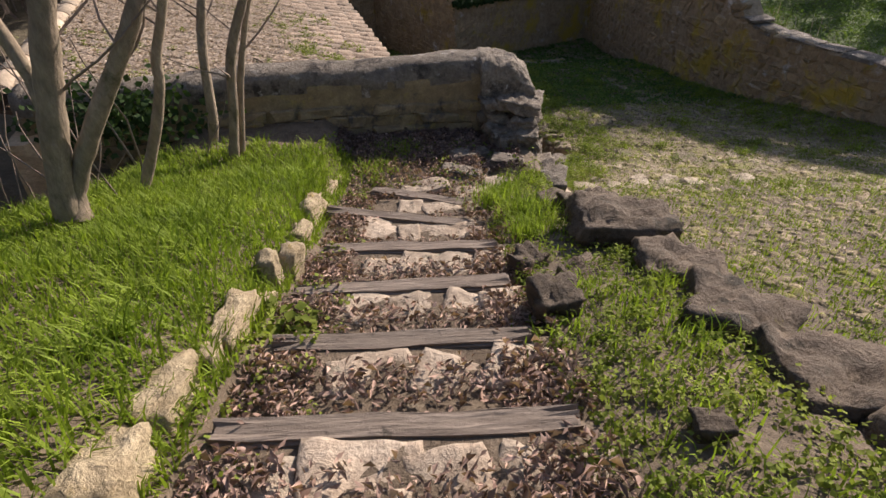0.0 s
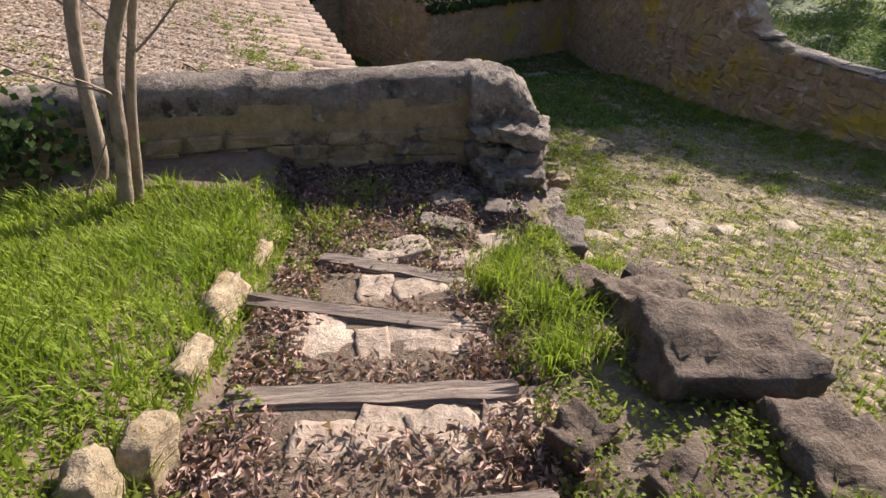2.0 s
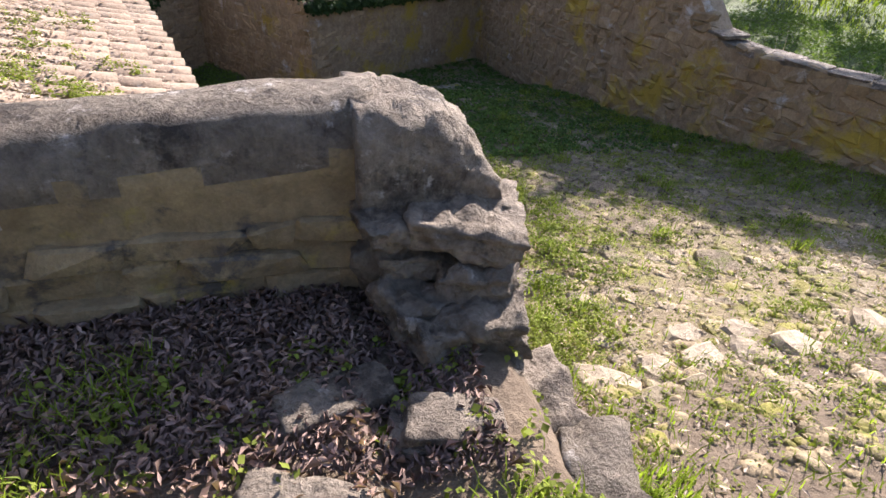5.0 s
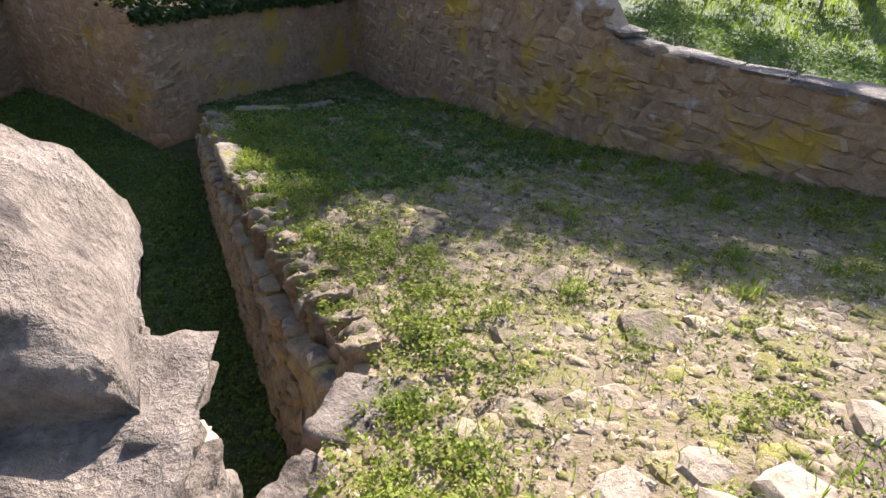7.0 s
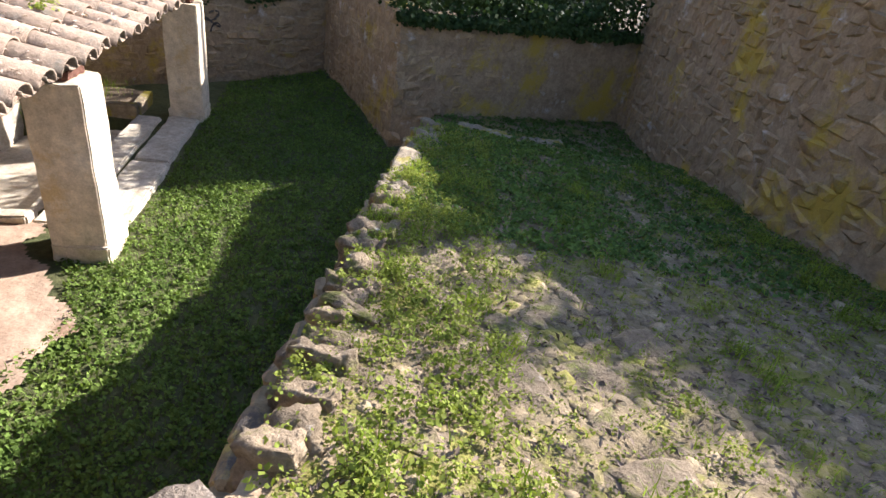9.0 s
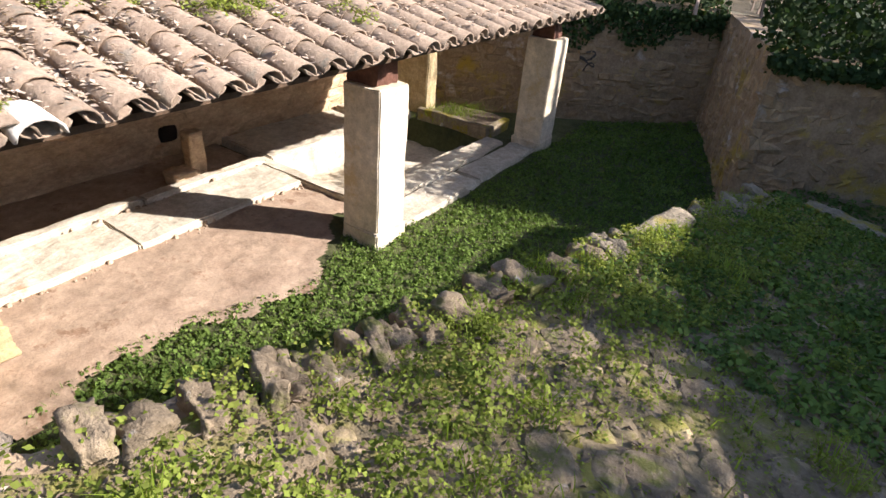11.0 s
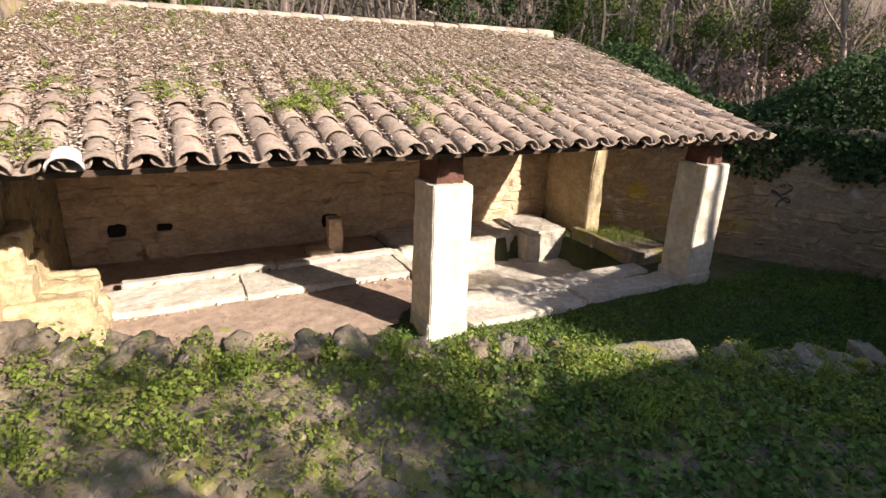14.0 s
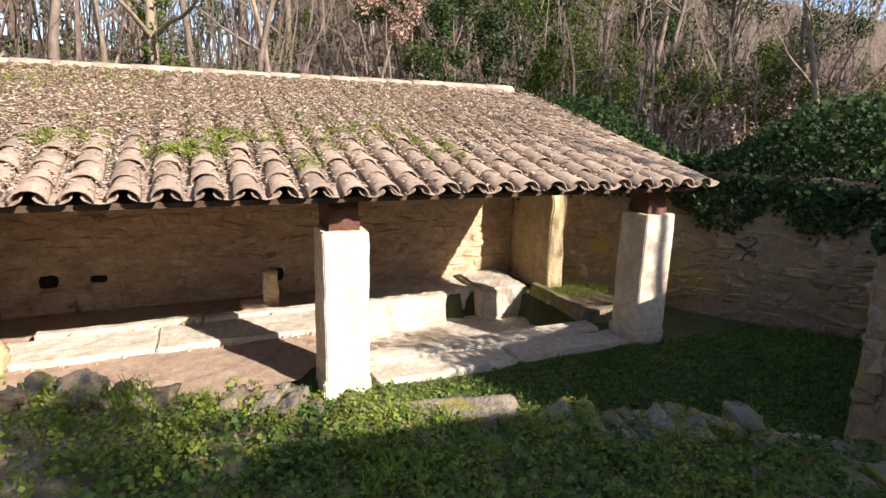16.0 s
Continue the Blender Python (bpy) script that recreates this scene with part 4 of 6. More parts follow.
part("post", boulder((0.2, 0.17, 0.62), 8, 5, 0.14, 0.12, 0.012), M_plaster, stub, m=pose(0, 0, 0.0))
part("foot", boulder((0.34, 0.26, 0.2), 9, 4, 0.2, 0.3, 0.012), M_plaster, stub, m=pose(-0.22, -0.05, 0.0))
# a black lump on the wall stands in for each hole's inner shade
for k, (a, z, w, h) in enumerate(((6.28, 0.40, 0.20, 0.16), (6.83, 0.43, 0.18, 0.09), (9.08, 0.24, 0.24, 0.20))):
    t = thing("wall_niche", "small hole in the back wall, its shade painted black", "wall niche", "niches of the back wall", HOUSE @ pose(a, BACK_B - 0.01, z))
    bm = boulder((w, 0.06, h), 30 + k, 4, 0.2, 0.5, 0.01)
    part("recess", bm, surface("recess_shade_black", (0.010, 0.008, 0.006), (0.025, 0.018, 0.014), 10, 60, spread=0), t, "black lump standing in for the shaded recess")
for k, (a, w, h) in enumerate(((6.35, 0.36, 0.30), (6.9, 0.36, 0.36), (6.66, 0.18, 0.22))):
    flat = part("wall_basin_arch", boulder((w, 0.07, h), 50 + k, 7, 0.1, 0.45, 0.012), M_plaster, m=HOUSE @ pose(a, BACK_B - 0.02, 0.05))
    tagged(flat, "rounded stone relief low on the back wall", "stone relief", "reliefs of the back wall")

# ---- masonry: stones on the walls ----
masonry(wall_far, [FAR_A, FAR_B], lambda x, y: 0.5, lambda x, y: 2.0 - 0.03 * (x - 0.6), M_ochre, 1, (0.13, 0.36), (0.09, 0.18), 0.010, wild=0.08, joint=-0.012)
masonry(wall_buttress, [PIT_C, FAR_A], lambda x, y: 0.05, lambda x, y: 2.0, M_ochre, 2, (0.13, 0.36), (0.09, 0.18), 0.010, wild=0.08, joint=-0.012)
masonry(wall_end, [END_B, PIT_C], lambda x, y: -0.05, lambda x, y: 2.05, M_ochre, 3, (0.18, 0.4), (0.10, 0.16), 0.010, wild=0.04, joint=0.0)
masonry(wall_right, RW_LINE[1:], lambda x, y: float(ramp_z(np.array(x), np.array(y))) - 0.05, rwall_top, M_ochre, 4, (0.12, 0.34), (0.09, 0.18), 0.010, wild=0.08, joint=0.0)
masonry(wall_back, [tuple(W(5.5, BACK_B)[:2]), tuple(W(12.98, BACK_B)[:2])], lambda x, y: 0.0, lambda x, y: 2.75, M_plaster, 7, (0.2, 0.46), (0.09, 0.17), 0.014, wild=0.06, joint=-0.02)
masonry(wall_terrace, [(x, y) for x, y in TERRACE[1:-2]][::-1], lambda x, y: 0.0, lambda x, y: float(np.interp(y, RAMP_Y, RAMP_Z)) - 0.14, M_parapet, 5, (0.14, 0.3), (0.07, 0.13), 0.010, wild=0.05, joint=0.0)
masonry(parapet, PAR, lambda x, y: 2.5, lambda x, y: 2.98, M_parapet, 6, (0.16, 0.42), (0.08, 0.15), 0.038, wild=0.06, joint=0.004, shapes=SQUARED)
# coping stones on the low part of the right wall
rc = random.Random(31)
cm = with_material(BLOCKS, M_dark_stone)
for x, y, d, nx, ny in run_points(RW_LINE[4:], 0.36):
    ob = new("coping_stone", rc.choice(cm))
    ob.matrix_basis = Matrix(((ny, nx, 0, x + nx * 0.2), (-nx, ny, 0, y + ny * 0.2), (0, 0, 1, rwall_top(x, y) + 0.0), (0, 0, 0, 1))) @ pose(0, 0, 0, rc.uniform(-4, 4), rc.uniform(-4, 4), rc.uniform(-6, 6)) @ Matrix.Diagonal((0.42, 0.42, rc.uniform(0.04, 0.07), 1))
    ob.parent = wall_right

M_edging = surface("lichened_edging_stone", (0.16, 0.12, 0.078), (0.31, 0.245, 0.165), 9, 80, patch=(0.13, 0.13, 0.035), patch_scale=5, patch_at=0.53, patch2=(0.38, 0.34, 0.28), patch2_scale=11, patch2_at=0.63, bump=1.0, spread=0.2)
# edging stones along the top of the ramp's retaining wall
re_ = random.Random(41)
y = 6.25
while y < 11.6:
    w = re_.uniform(0.08, 0.19)
    if not 9.45 < y < 10.35:
        x = float(edge_x(y))
        z = float(np.interp(y, RAMP_Y, RAMP_Z))
        flat_stone("edging_stone", x + 0.09 + re_.uniform(-0.03, 0.03), y + w / 2, z - 0.20, re_.uniform(0.20, 0.34), w * 0.92, re_.uniform(0.205, 0.265), re_.uniform(-14, 14), re_.randint(0, 999),
                   M_edging if y < 9 else M_mossy, "rough stone set on edge along the brink of the ramp", "edging stone", "edging stones of the ramp", rough=0.38, tilt=(re_.uniform(-14, 14), re_.uniform(-12, 8)), round_it=0.2)
    y += w
for x, y, w, d, h, turn, lab in ((1.40, 9.9, 0.26, 0.86, 0.13, 4, "long flat slab covered in yellow moss on the brink"), (1.44, 11.2, 0.36, 0.3, 0.16, 10, "rounded brown stone on the brink"),
                            (1.5, 11.7, 0.36, 0.3, 0.15, 0, "mossy stone at the ramp's far corner"), (2.0, 12.2, 0.7, 0.22, 0.16, -12, "mossy edging slab across the end of the ramp"),
                            (2.75, 12.3, 0.6, 0.2, 0.15, 20, "mossy edging slab across the end of the ramp")):
    flat_stone("mossy_slab", x, y, float(np.interp(y, RAMP_Y, RAMP_Z)) - 0.115, w, d, h, turn, int(x * 100), M_mossy, lab, "stone slab", "", rough=0.15, round_it=0.22)

M_flag = surface("sunlit_flagstone", (0.29, 0.23, 0.155), (0.47, 0.39, 0.29), 8, 80, patch=(0.22, 0.18, 0.11), patch_scale=6, patch_at=0.6, bump=0.7, spread=0.15)
# ---- cobbles and flat stones on the ramp ----
cob = with_material(COBBLES, M_cobble)
pale = with_material(COBBLES, M_flag)
aged = with_material(COBBLES, M_edging)
for k, (x, y, w, d) in enumerate(((1.56, 4.84, 0.32, 0.26), (1.86, 4.92, 0.2, 0.2), (2.12, 4.9, 0.32, 0.24), (2.4, 4.93, 0.22, 0.2), (2.66, 4.88, 0.32, 0.24), (2.52, 5.12, 0.26, 0.2), (2.2, 5.16, 0.2, 0.16), (1.75, 5.2, 0.17, 0.14),
                                 (1.95, 6.78, 0.22, 0.18), (2.06, 6.56, 0.24, 0.2), (3.3, 4.95, 0.36, 0.26), (3.05, 5.9, 0.42, 0.3), (2.36, 7.5, 0.24, 0.22), (2.6, 7.75, 0.2, 0.26), (2.2, 7.05, 0.34, 0.26),
                                 (2.45, 7.0, 0.3, 0.3), (2.75, 7.2, 0.4, 0.26), (3.1, 7.6, 0.36, 0.3), (2.15, 8.4, 0.28, 0.22), (2.0, 6.15, 0.2, 0.16), (2.35, 6.1, 0.26, 0.18), (2.9, 6.6, 0.34, 0.22), (1.98, 8.1, 0.3, 0.26), (2.3, 8.75, 0.26, 0.22), (1.9, 9.0, 0.24, 0.2), (2.05, 7.6, 0.32, 0.24), (2.5, 8.3, 0.24, 0.2), (2.65, 9.2, 0.22, 0.18))):
    ob = new("paving_stone", (pale if y < 5.3 else aged)[k % 12])
    ob.matrix_basis = pose(x, y, float(ramp_z(np.array(x), np.array(y))) - 0.05, rs.uniform(-3, 3), rs.uniform(-3, 3), rs.uniform(0, 360)) @ Matrix.Diagonal((w * 1.2, d * 1.25, 0.08, 1))
    tagged(ob, "pale flat paving stone sunk in the ramp", "paving stone", "paving stones of the ramp")
r = random.Random(51)
made = 0
while made < 290:
    x, y = r.uniform(1.4, 4.6), r.uniform(4.4, 8.6)
    if x < edge_x(y) + 0.25 or x > rwall_x(y) - 0.25:
        continue
    w = r.uniform(0.08, 0.25)
    ob = new("cobble", r.choice(cob if y < 6.3 else aged))
    ob.matrix_basis = pose(x, y, float(ramp_z(np.array(x), np.array(y))) - 0.042, r.uniform(-7, 7), r.uniform(-7, 7), r.uniform(0, 360)) @ Matrix.Diagonal((w, w * r.uniform(0.6, 1), 0.045 + w * 0.06, 1))
    ob.parent = ramp
    made += 1


def joined_cobbles(n, x0, x1, y0, y1, w0, w1, seed, zf):
    g = np.random.default_rng(seed)
    base = [(np.array([v.co[:] for v in me.vertices]), [list(p.vertices) for p in me.polygons]) for me in COBBLES]
    vv, tri, off = [], [], 0
    for _ in range(n):
        x, y = g.uniform(x0, x1), g.uniform(y0, y1)
        if x < edge_x(y) + 0.2 or x > rwall_x(y) - 0.1:
            continue
        v, fs = base[g.integers(12)]
        w, an = g.uniform(w0, w1), g.uniform(0, 6.28)
        c, s = math.cos(an), math.sin(an)
        sc = v * (w, w * g.uniform(0.6, 1), 0.026 + w * 0.12)
        vv.append(np.stack([c * sc[:, 0] - s * sc[:, 1] + x, s * sc[:, 0] + c * sc[:, 1] + y, sc[:, 2] + float(zf(np.array(x), np.array(y))) - 0.029], 1))
        for q in fs:
            for k in range(1, len(q) - 1):
                tri.append((q[0] + off, q[k] + off, q[k + 1] + off))
        off += len(v)
    return arrays_mesh("small_cobbles", np.concatenate(vv), np.array(tri))


tagged(part("small_cobbles", joined_cobbles(6200, 1.45, 5.6, 1.8, 13.2, 0.03, 0.15, 5, ramp_z), M_cobble_joined, ramp), kind="stuff")

# dark scrawl on the end wall
wx, wy = PIT_C[0] - END_B[0], PIT_C[1] - END_B[1]
wl = math.hypot(wx, wy)
wx, wy = wx / wl, wy / wl
path = []
for k in range(40):
    q = k / 39
    along, up = 4.05 + 0.16 * math.sin(q * 11) * (1 - 0.5 * q) + 0.10 * q, 1.18 - 0.26 * q + 0.05 * math.sin(q * 17)
    path.append(Vector((END_B[0] + wx * along + wy * 0.018, END_B[1] + wy * along - wx * 0.018, up)))
M_scrawl = surface("charcoal_black", (0.05, 0.042, 0.036), (0.11, 0.095, 0.08), 20, 80, spread=0, bump=0)


def scrawl(points):
    """A flat hand-drawn stroke lying on the wall."""
    verts, faces = [], []
    for k, p in enumerate(points):
        t = (points[min(k + 1, len(points) - 1)] - points[max(k - 1, 0)]).normalized()
        side = t.cross(Vector((wy, -wx, 0))).normalized() * (0.014 + 0.006 * math.sin(k))
        out = Vector((wy, -wx, 0)) * 0.008
        verts += [p + side, p - side, p - side + out, p + side + out]
    for k in range(len(points) - 1):
        a = 4 * k
        for i in range(4):
            j = (i + 1) % 4
            faces.append((a + i, a + j, a + 4 + j, a + 4 + i))
    return mesh_of("wall_scrawl", verts, faces)


tagged(part("wall_scrawl", scrawl(path), M_scrawl), "dark curling scrawl painted on the end wall", "graffiti")
white_tile = tile_mesh("whitened_tile", length=0.2, w0=0.10, w1=0.115)
tagged(part("whitened_tile", white_tile, surface("white_lime", (0.48, 0.44, 0.38), (0.62, 0.58, 0.52), 6, 60, spread=0, bump=0.3), m=roof_pose(6.27, -0.05, 0.03)), "whitewashed eave tile at the corner of the roof", "roof tile")

# ---- growing things: blades, leaves and litter as joined geometry ----
def blades(name, P, h0, h1, width, lean, seed, clump=None):
    """Grass blades at points P (n, 3): bent strips of three triangles."""
    g = np.random.default_rng(seed)
    n = len(P)
    an, h = g.uniform(0, 2 * np.pi, n), g.uniform(h0, h1, n)
    if clump is not None:
        h = h * clump
    d = np.stack([np.cos(an), np.sin(an), np.zeros(n)], 1)
    side = np.stack([-d[:, 1], d[:, 0], d[:, 2]], 1)
    w = (width * g.uniform(0.6, 1.4, n))[:, None]
    k = (lean * g.uniform(0.2, 1.3, n) * h)[:, None]
    up = np.array([0, 0, 1.0])
    mid = P + d * k * 0.35 + up * (h * 0.6)[:, None]
    tip = P + d * k + up * (h * g.uniform(0.8, 1.0, n))[:, None]
    V = np.stack([P - side * w, P + side * w, mid - side * w * 0.7, mid + side * w * 0.7, tip], 1).reshape(-1, 3)
    b = (np.arange(n) * 5)[:, None]
    F = np.concatenate([b + [0, 1, 3], b + [0, 3, 2], b + [2, 3, 4]], 1).reshape(-1, 3)
    return arrays_mesh(name, V, F)


def leaves(name, P, N, size0, size1, seed, aspect=0.6, fold=0.25):
    """Folded leaves at points P with facing normals N: two triangles each, bent along the midrib."""
    g = np.random.default_rng(seed)
    n = len(P)
    N = N / (np.linalg.norm(N, axis=1, keepdims=True) + 1e-9)
    a = g.normal(size=(n, 3))
    t = a - (a * N).sum(1, keepdims=True) * N
    t /= np.linalg.norm(t, axis=1, keepdims=True) + 1e-9
    s = np.cross(N, t)
    L = g.uniform(size0, size1, n)[:, None]
    w = L * aspect * 0.5 * g.uniform(0.7, 1.2, n)[:, None]
    lift = N * L * fold * g.uniform(-0.4, 1.0, n)[:, None]
    V = np.stack([P - t * L * 0.5, P + s * w + lift, P + t * L * 0.5 + lift * 0.3, P - s * w + lift], 1).reshape(-1, 3)
    b = (np.arange(n) * 4)[:, None]
    F = np.concatenate([b + [0, 1, 2], b + [0, 2, 3]], 1).reshape(-1, 3)
    return arrays_mesh(name, V, F)


def herbs(name, C, radius, height, per, size0, size1, seed):
    """Low plants at centres C: each a rosette of leaves on short stems."""
    g = np.random.default_rng(seed)
    n = len(C)
    C2 = np.repeat(C, per, 0)
    an, rr = g.uniform(0, 2 * np.pi, n * per), np.sqrt(g.uniform(0, 1, n * per)) * radius * np.repeat(g.uniform(0.5, 1.4, n), per)
    hh = height * np.repeat(g.uniform(0.5, 1.5, n), per) * (1 - 0.5 * rr / radius / 1.4) * g.uniform(0.3, 1.0, n * per)
    P = C2 + np.stack([rr * np.cos(an), rr * np.sin(an), hh], 1)
    N = np.stack([np.cos(an) * 0.6, np.sin(an) * 0.6, np.ones(n * per)], 1) + g.normal(size=(n * per, 3)) * 0.45
    return leaves(name, P, N, size0, size1, seed + 1, 0.75, 0.2)


def patchy(x, y, s, seed):
    """A soft pattern of clumps in 0..1."""
    return 0.5 + 0.25 * (np.sin(s * x * 1.7 + seed) * np.cos(s * y * 1.3 - seed) + np.sin(s * (x + y) * 2.9 + 2 * seed) * np.cos(s * (x - y) * 2.3))


def scatter(n, x0, x1, y0, y1, seed, keep, zf):
    g = np.random.default_rng(seed)
    x, y = g.uniform(x0, x1, n), g.uniform(y0, y1, n)
    m = keep(x, y, g.uniform(0, 1, n))
    x, y = x[m], y[m]
    return np.stack([x, y, zf(x, y)], 1)


def stuff(name, me, material, label, category):
    return tagged(part(name, me, material), label, category, kind="stuff")


up3 = lambda n, g, s: np.array([0, 0, 1.0]) + g.normal(size=(n, 3)) * s

# grass bank on the left of the stairs
P = scatter(100000, -3.4, -0.74, -1.6, 4.7, 1, lambda x, y, u: (u < 0.45 + 0.55 * patchy(x, y, 2.2, 1)) & (y < 4.72 + 0.16 * x - 0.25 * patchy(x, y, 4, 3)), hill_z)
stuff("grass", blades("grass", P, 0.035, 0.125, 0.0040, 0.95, 2, 0.55 + 0.8 * patchy(P[:, 0], P[:, 1], 3.0, 2)), M_grass, "lush bright green grass on the bank by the stairs", "grass")
# tufts on the right of the stairs, round the blocks and on the landing
tuft_c = [(0.42, 3.35, .2, .24), (0.55, 3.0, .2, .2), (0.5, 2.6, .18, .2), (0.45, 2.25, .14, .12), (0.62, 1.75, .18, .16), (0.75, 1.55, .18, .18), (0.5, 1.35, .22, .14), (0.85, 1.25, .2, .16), (0.7, 0.95, .24, .14), (0.55, 0.6, .25, .12),
          (0.9, 0.4, .25, .12), (0.48, 3.7, .16, .12), (0.75, 3.9, .2, .1), (-0.55, 4.2, .25, .1), (-0.35, 4.55, .22, .1), (1.25, 2.2, .15, .12), (1.3, 2.6, .2, .1), (1.1, 4.9, .12, .1), (0.95, 1.75, .1, .14), (1.35, 3.6, .2, .1), (1.3, 4.2, .2, .1)]
g = np.random.default_rng(5)
pts, hs = [], []
for x, y, rr, h in tuft_c:
    low = y < 2.3 and x < 1.2
    n = int((650 if low else 1500) * rr)
    xy = np.array([x, y]) + g.normal(size=(n, 2)) * rr * 0.45
    pts.append(np.stack([xy[:, 0], xy[:, 1], hill_z(xy[:, 0], xy[:, 1])], 1))
    hs.append(np.full(n, h * (4.6 if low else 6.5)))
stuff("grass_tufts", blades("grass_tufts", np.concatenate(pts), 0.07, 0.15, 0.0032, 0.8, 6, np.concatenate(hs)), M_grass, "tall green grass tufts among the stones", "grass")
P = scatter(1900, 0.33, 1.1, -0.3, 3.9, 8, lambda x, y, u: u < 0.25 + 0.75 * patchy(x, y, 3, 5), hill_z)
stuff("weeds", herbs("weeds", P, 0.045, 0.06, 13, 0.011, 0.026, 9), M_clover, "low leafy weeds beside the stairs", "weeds")
P = scatter(420, -0.85, -0.45, 0.2, 4.0, 10, lambda x, y, u: u < 0.8 * patchy(x, y, 5, 2) ** 1.5, hill_z)
stuff("kerb_weeds", herbs("kerb_weeds", P, 0.05, 0.055, 14, 0.012, 0.028, 11), M_clover, "small weeds along the kerb stones", "weeds")
P = scatter(800, -1.0, 1.0, 3.6, 4.7, 12, lambda x, y, u: u < 0.9 * patchy(x, y, 5, 4) ** 1.6, hill_z)
stuff("landing_weeds", herbs("landing_weeds", P, 0.04, 0.06, 9, 0.015, 0.035, 13), M_clover, "sparse weeds on the landing", "weeds")
g = np.random.default_rng(14)
P = np.array([0.72, 4.36, 2.52]) + g.normal(size=(70, 3)) * (0.10, 0.06, 0.05)
stuff("white_flowers", leaves("white_flowers", P, up3(70, g, 0.5), 0.012, 0.022, 15, 0.9), M_white_flower, "tiny white flowers at the foot of the pier", "flowers")

# fallen leaves on stairs and landing
def off_sleepers(x, y):
    """True away from the sleepers' tops."""
    ok = np.ones(np.shape(x), bool)
    for ys, zs, x0, x1, turn in SLEEPERS:
        ok &= np.abs(y - ys - math.tan(radians(turn)) * (x - (x0 + x1) / 2)) > 0.062
    return ok


P = scatter(34000, -0.72, 0.42, -0.4, 4.9, 16, lambda x, y, u: (off_sleepers(x, y) | (u < 0.02)) & (u < np.where(y < 3.55, 0.14 + 0.75 * (np.abs(x + 0.15) > 0.32) + 0.3 * np.sin(y * 12.6), 0.55 * patchy(x, y, 3, 7) + 0.1)), hill_z)
P[:, 2] += np.random.default_rng(17).uniform(0.012, 0.045, len(P))
stuff("fallen_leaves", leaves("fallen_leaves", P, up3(len(P), np.random.default_rng(18), 0.6), 0.018, 0.048, 19, 0.34, 0.7), M_leaf, "brown dry willow-like leaves fallen on the stairs", "fallen leaves")
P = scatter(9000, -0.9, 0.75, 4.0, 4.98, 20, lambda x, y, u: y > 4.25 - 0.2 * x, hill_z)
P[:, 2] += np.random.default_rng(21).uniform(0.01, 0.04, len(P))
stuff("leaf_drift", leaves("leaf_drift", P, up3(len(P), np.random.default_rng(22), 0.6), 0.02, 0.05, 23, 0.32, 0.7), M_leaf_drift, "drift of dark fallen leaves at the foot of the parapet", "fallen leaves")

# ramp: herbs in clumps, denser and given a shade-darkened colour towards the far end
ramp_keep = lambda x, y: (x > edge_x(y) + 0.05) & (x < rwall_x(y) - 0.02)
P = scatter(15000, 1.0, 6.4, 4.2, 9.8, 24, lambda x, y, u: ramp_keep(x, y) & (u < 0.05 + 0.12 * soft(6.2, 7.2, y) + 0.9 * patchy(x, y, 2.6, 3) ** 2.2 + 0.5 * soft(0.45, 0.1, x - edge_x(y)) + 0.7 * soft(1.2, 0.2, rwall_x(y) - x)), ramp_z)
stuff("ramp_herbs", herbs("ramp_herbs", P, 0.04, 0.03, 11, 0.008, 0.020, 25), M_clover, "low green herbs growing between the cobbles", "weeds")
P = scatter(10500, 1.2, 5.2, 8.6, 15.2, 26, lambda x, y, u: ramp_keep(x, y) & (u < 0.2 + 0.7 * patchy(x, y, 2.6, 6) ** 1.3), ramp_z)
stuff("shade_herbs", herbs("shade_herbs", P, 0.05, 0.045, 9, 0.02, 0.045, 27), M_clover_shaded, "carpet of green herbs, darkened in colour for the wall's shade", "weeds")
P = scatter(30000, 1.0, 6.4, 4.2, 12.0, 28, lambda x, y, u: ramp_keep(x, y) & (u < 0.03 + 0.9 * patchy(x, y, 3.4, 9) ** 3 + 0.5 * soft(1.4, 0.2, rwall_x(y) - x)), ramp_z)
stuff("ramp_grass", blades("ramp_grass", P, 0.025, 0.085, 0.0028, 0.9, 29), M_grass, "thin grass tufts on the ramp", "grass")
P = scatter(22000, 1.0, 6.0, 2.6, 11.5, 30, lambda x, y, u: (x > edge_x(y) + 0.1) & (x > 1.2) & (x < rwall_x(y)) & (u < 0.55), lambda x, y: np.where(y < 5, hill_z(x, y), ramp_z(x, y)))
P[:, 2] += 0.014
Q, P = P[P[:, 1] > 6.2], P[P[:, 1] <= 6.2]
stuff("old_litter", leaves("old_litter", Q, up3(len(Q), np.random.default_rng(131), 0.4), 0.02, 0.055, 132, 0.35, 0.4), M_litter, "old brown leaves and twigs on the lower ramp", "fallen leaves")
stuff("ramp_litter", leaves("ramp_litter", P, up3(len(P), np.random.default_rng(31), 0.4), 0.02, 0.05, 32, 0.35, 0.4), M_leaf_roof, "scattered dry leaves and twigs on the ramp", "fallen leaves")
# taller leafy clumps standing on the ramp
g = np.random.default_rng(160)
cl = scatter(640, 1.3, 5.6, 4.6, 11.6, 161, lambda x, y, u: ramp_keep(x, y) & (u < 0.12 + 0.75 * soft(0.9, 0.1, x - edge_x(y)) + 0.5 * soft(1.3, 0.2, rwall_x(y) - x)), ramp_z)
C = np.repeat(cl, 9, 0)
C[:, :2] += g.normal(size=(len(C), 2)) * 0.055
C[:, 2] = ramp_z(C[:, 0], C[:, 1]) + 0.015
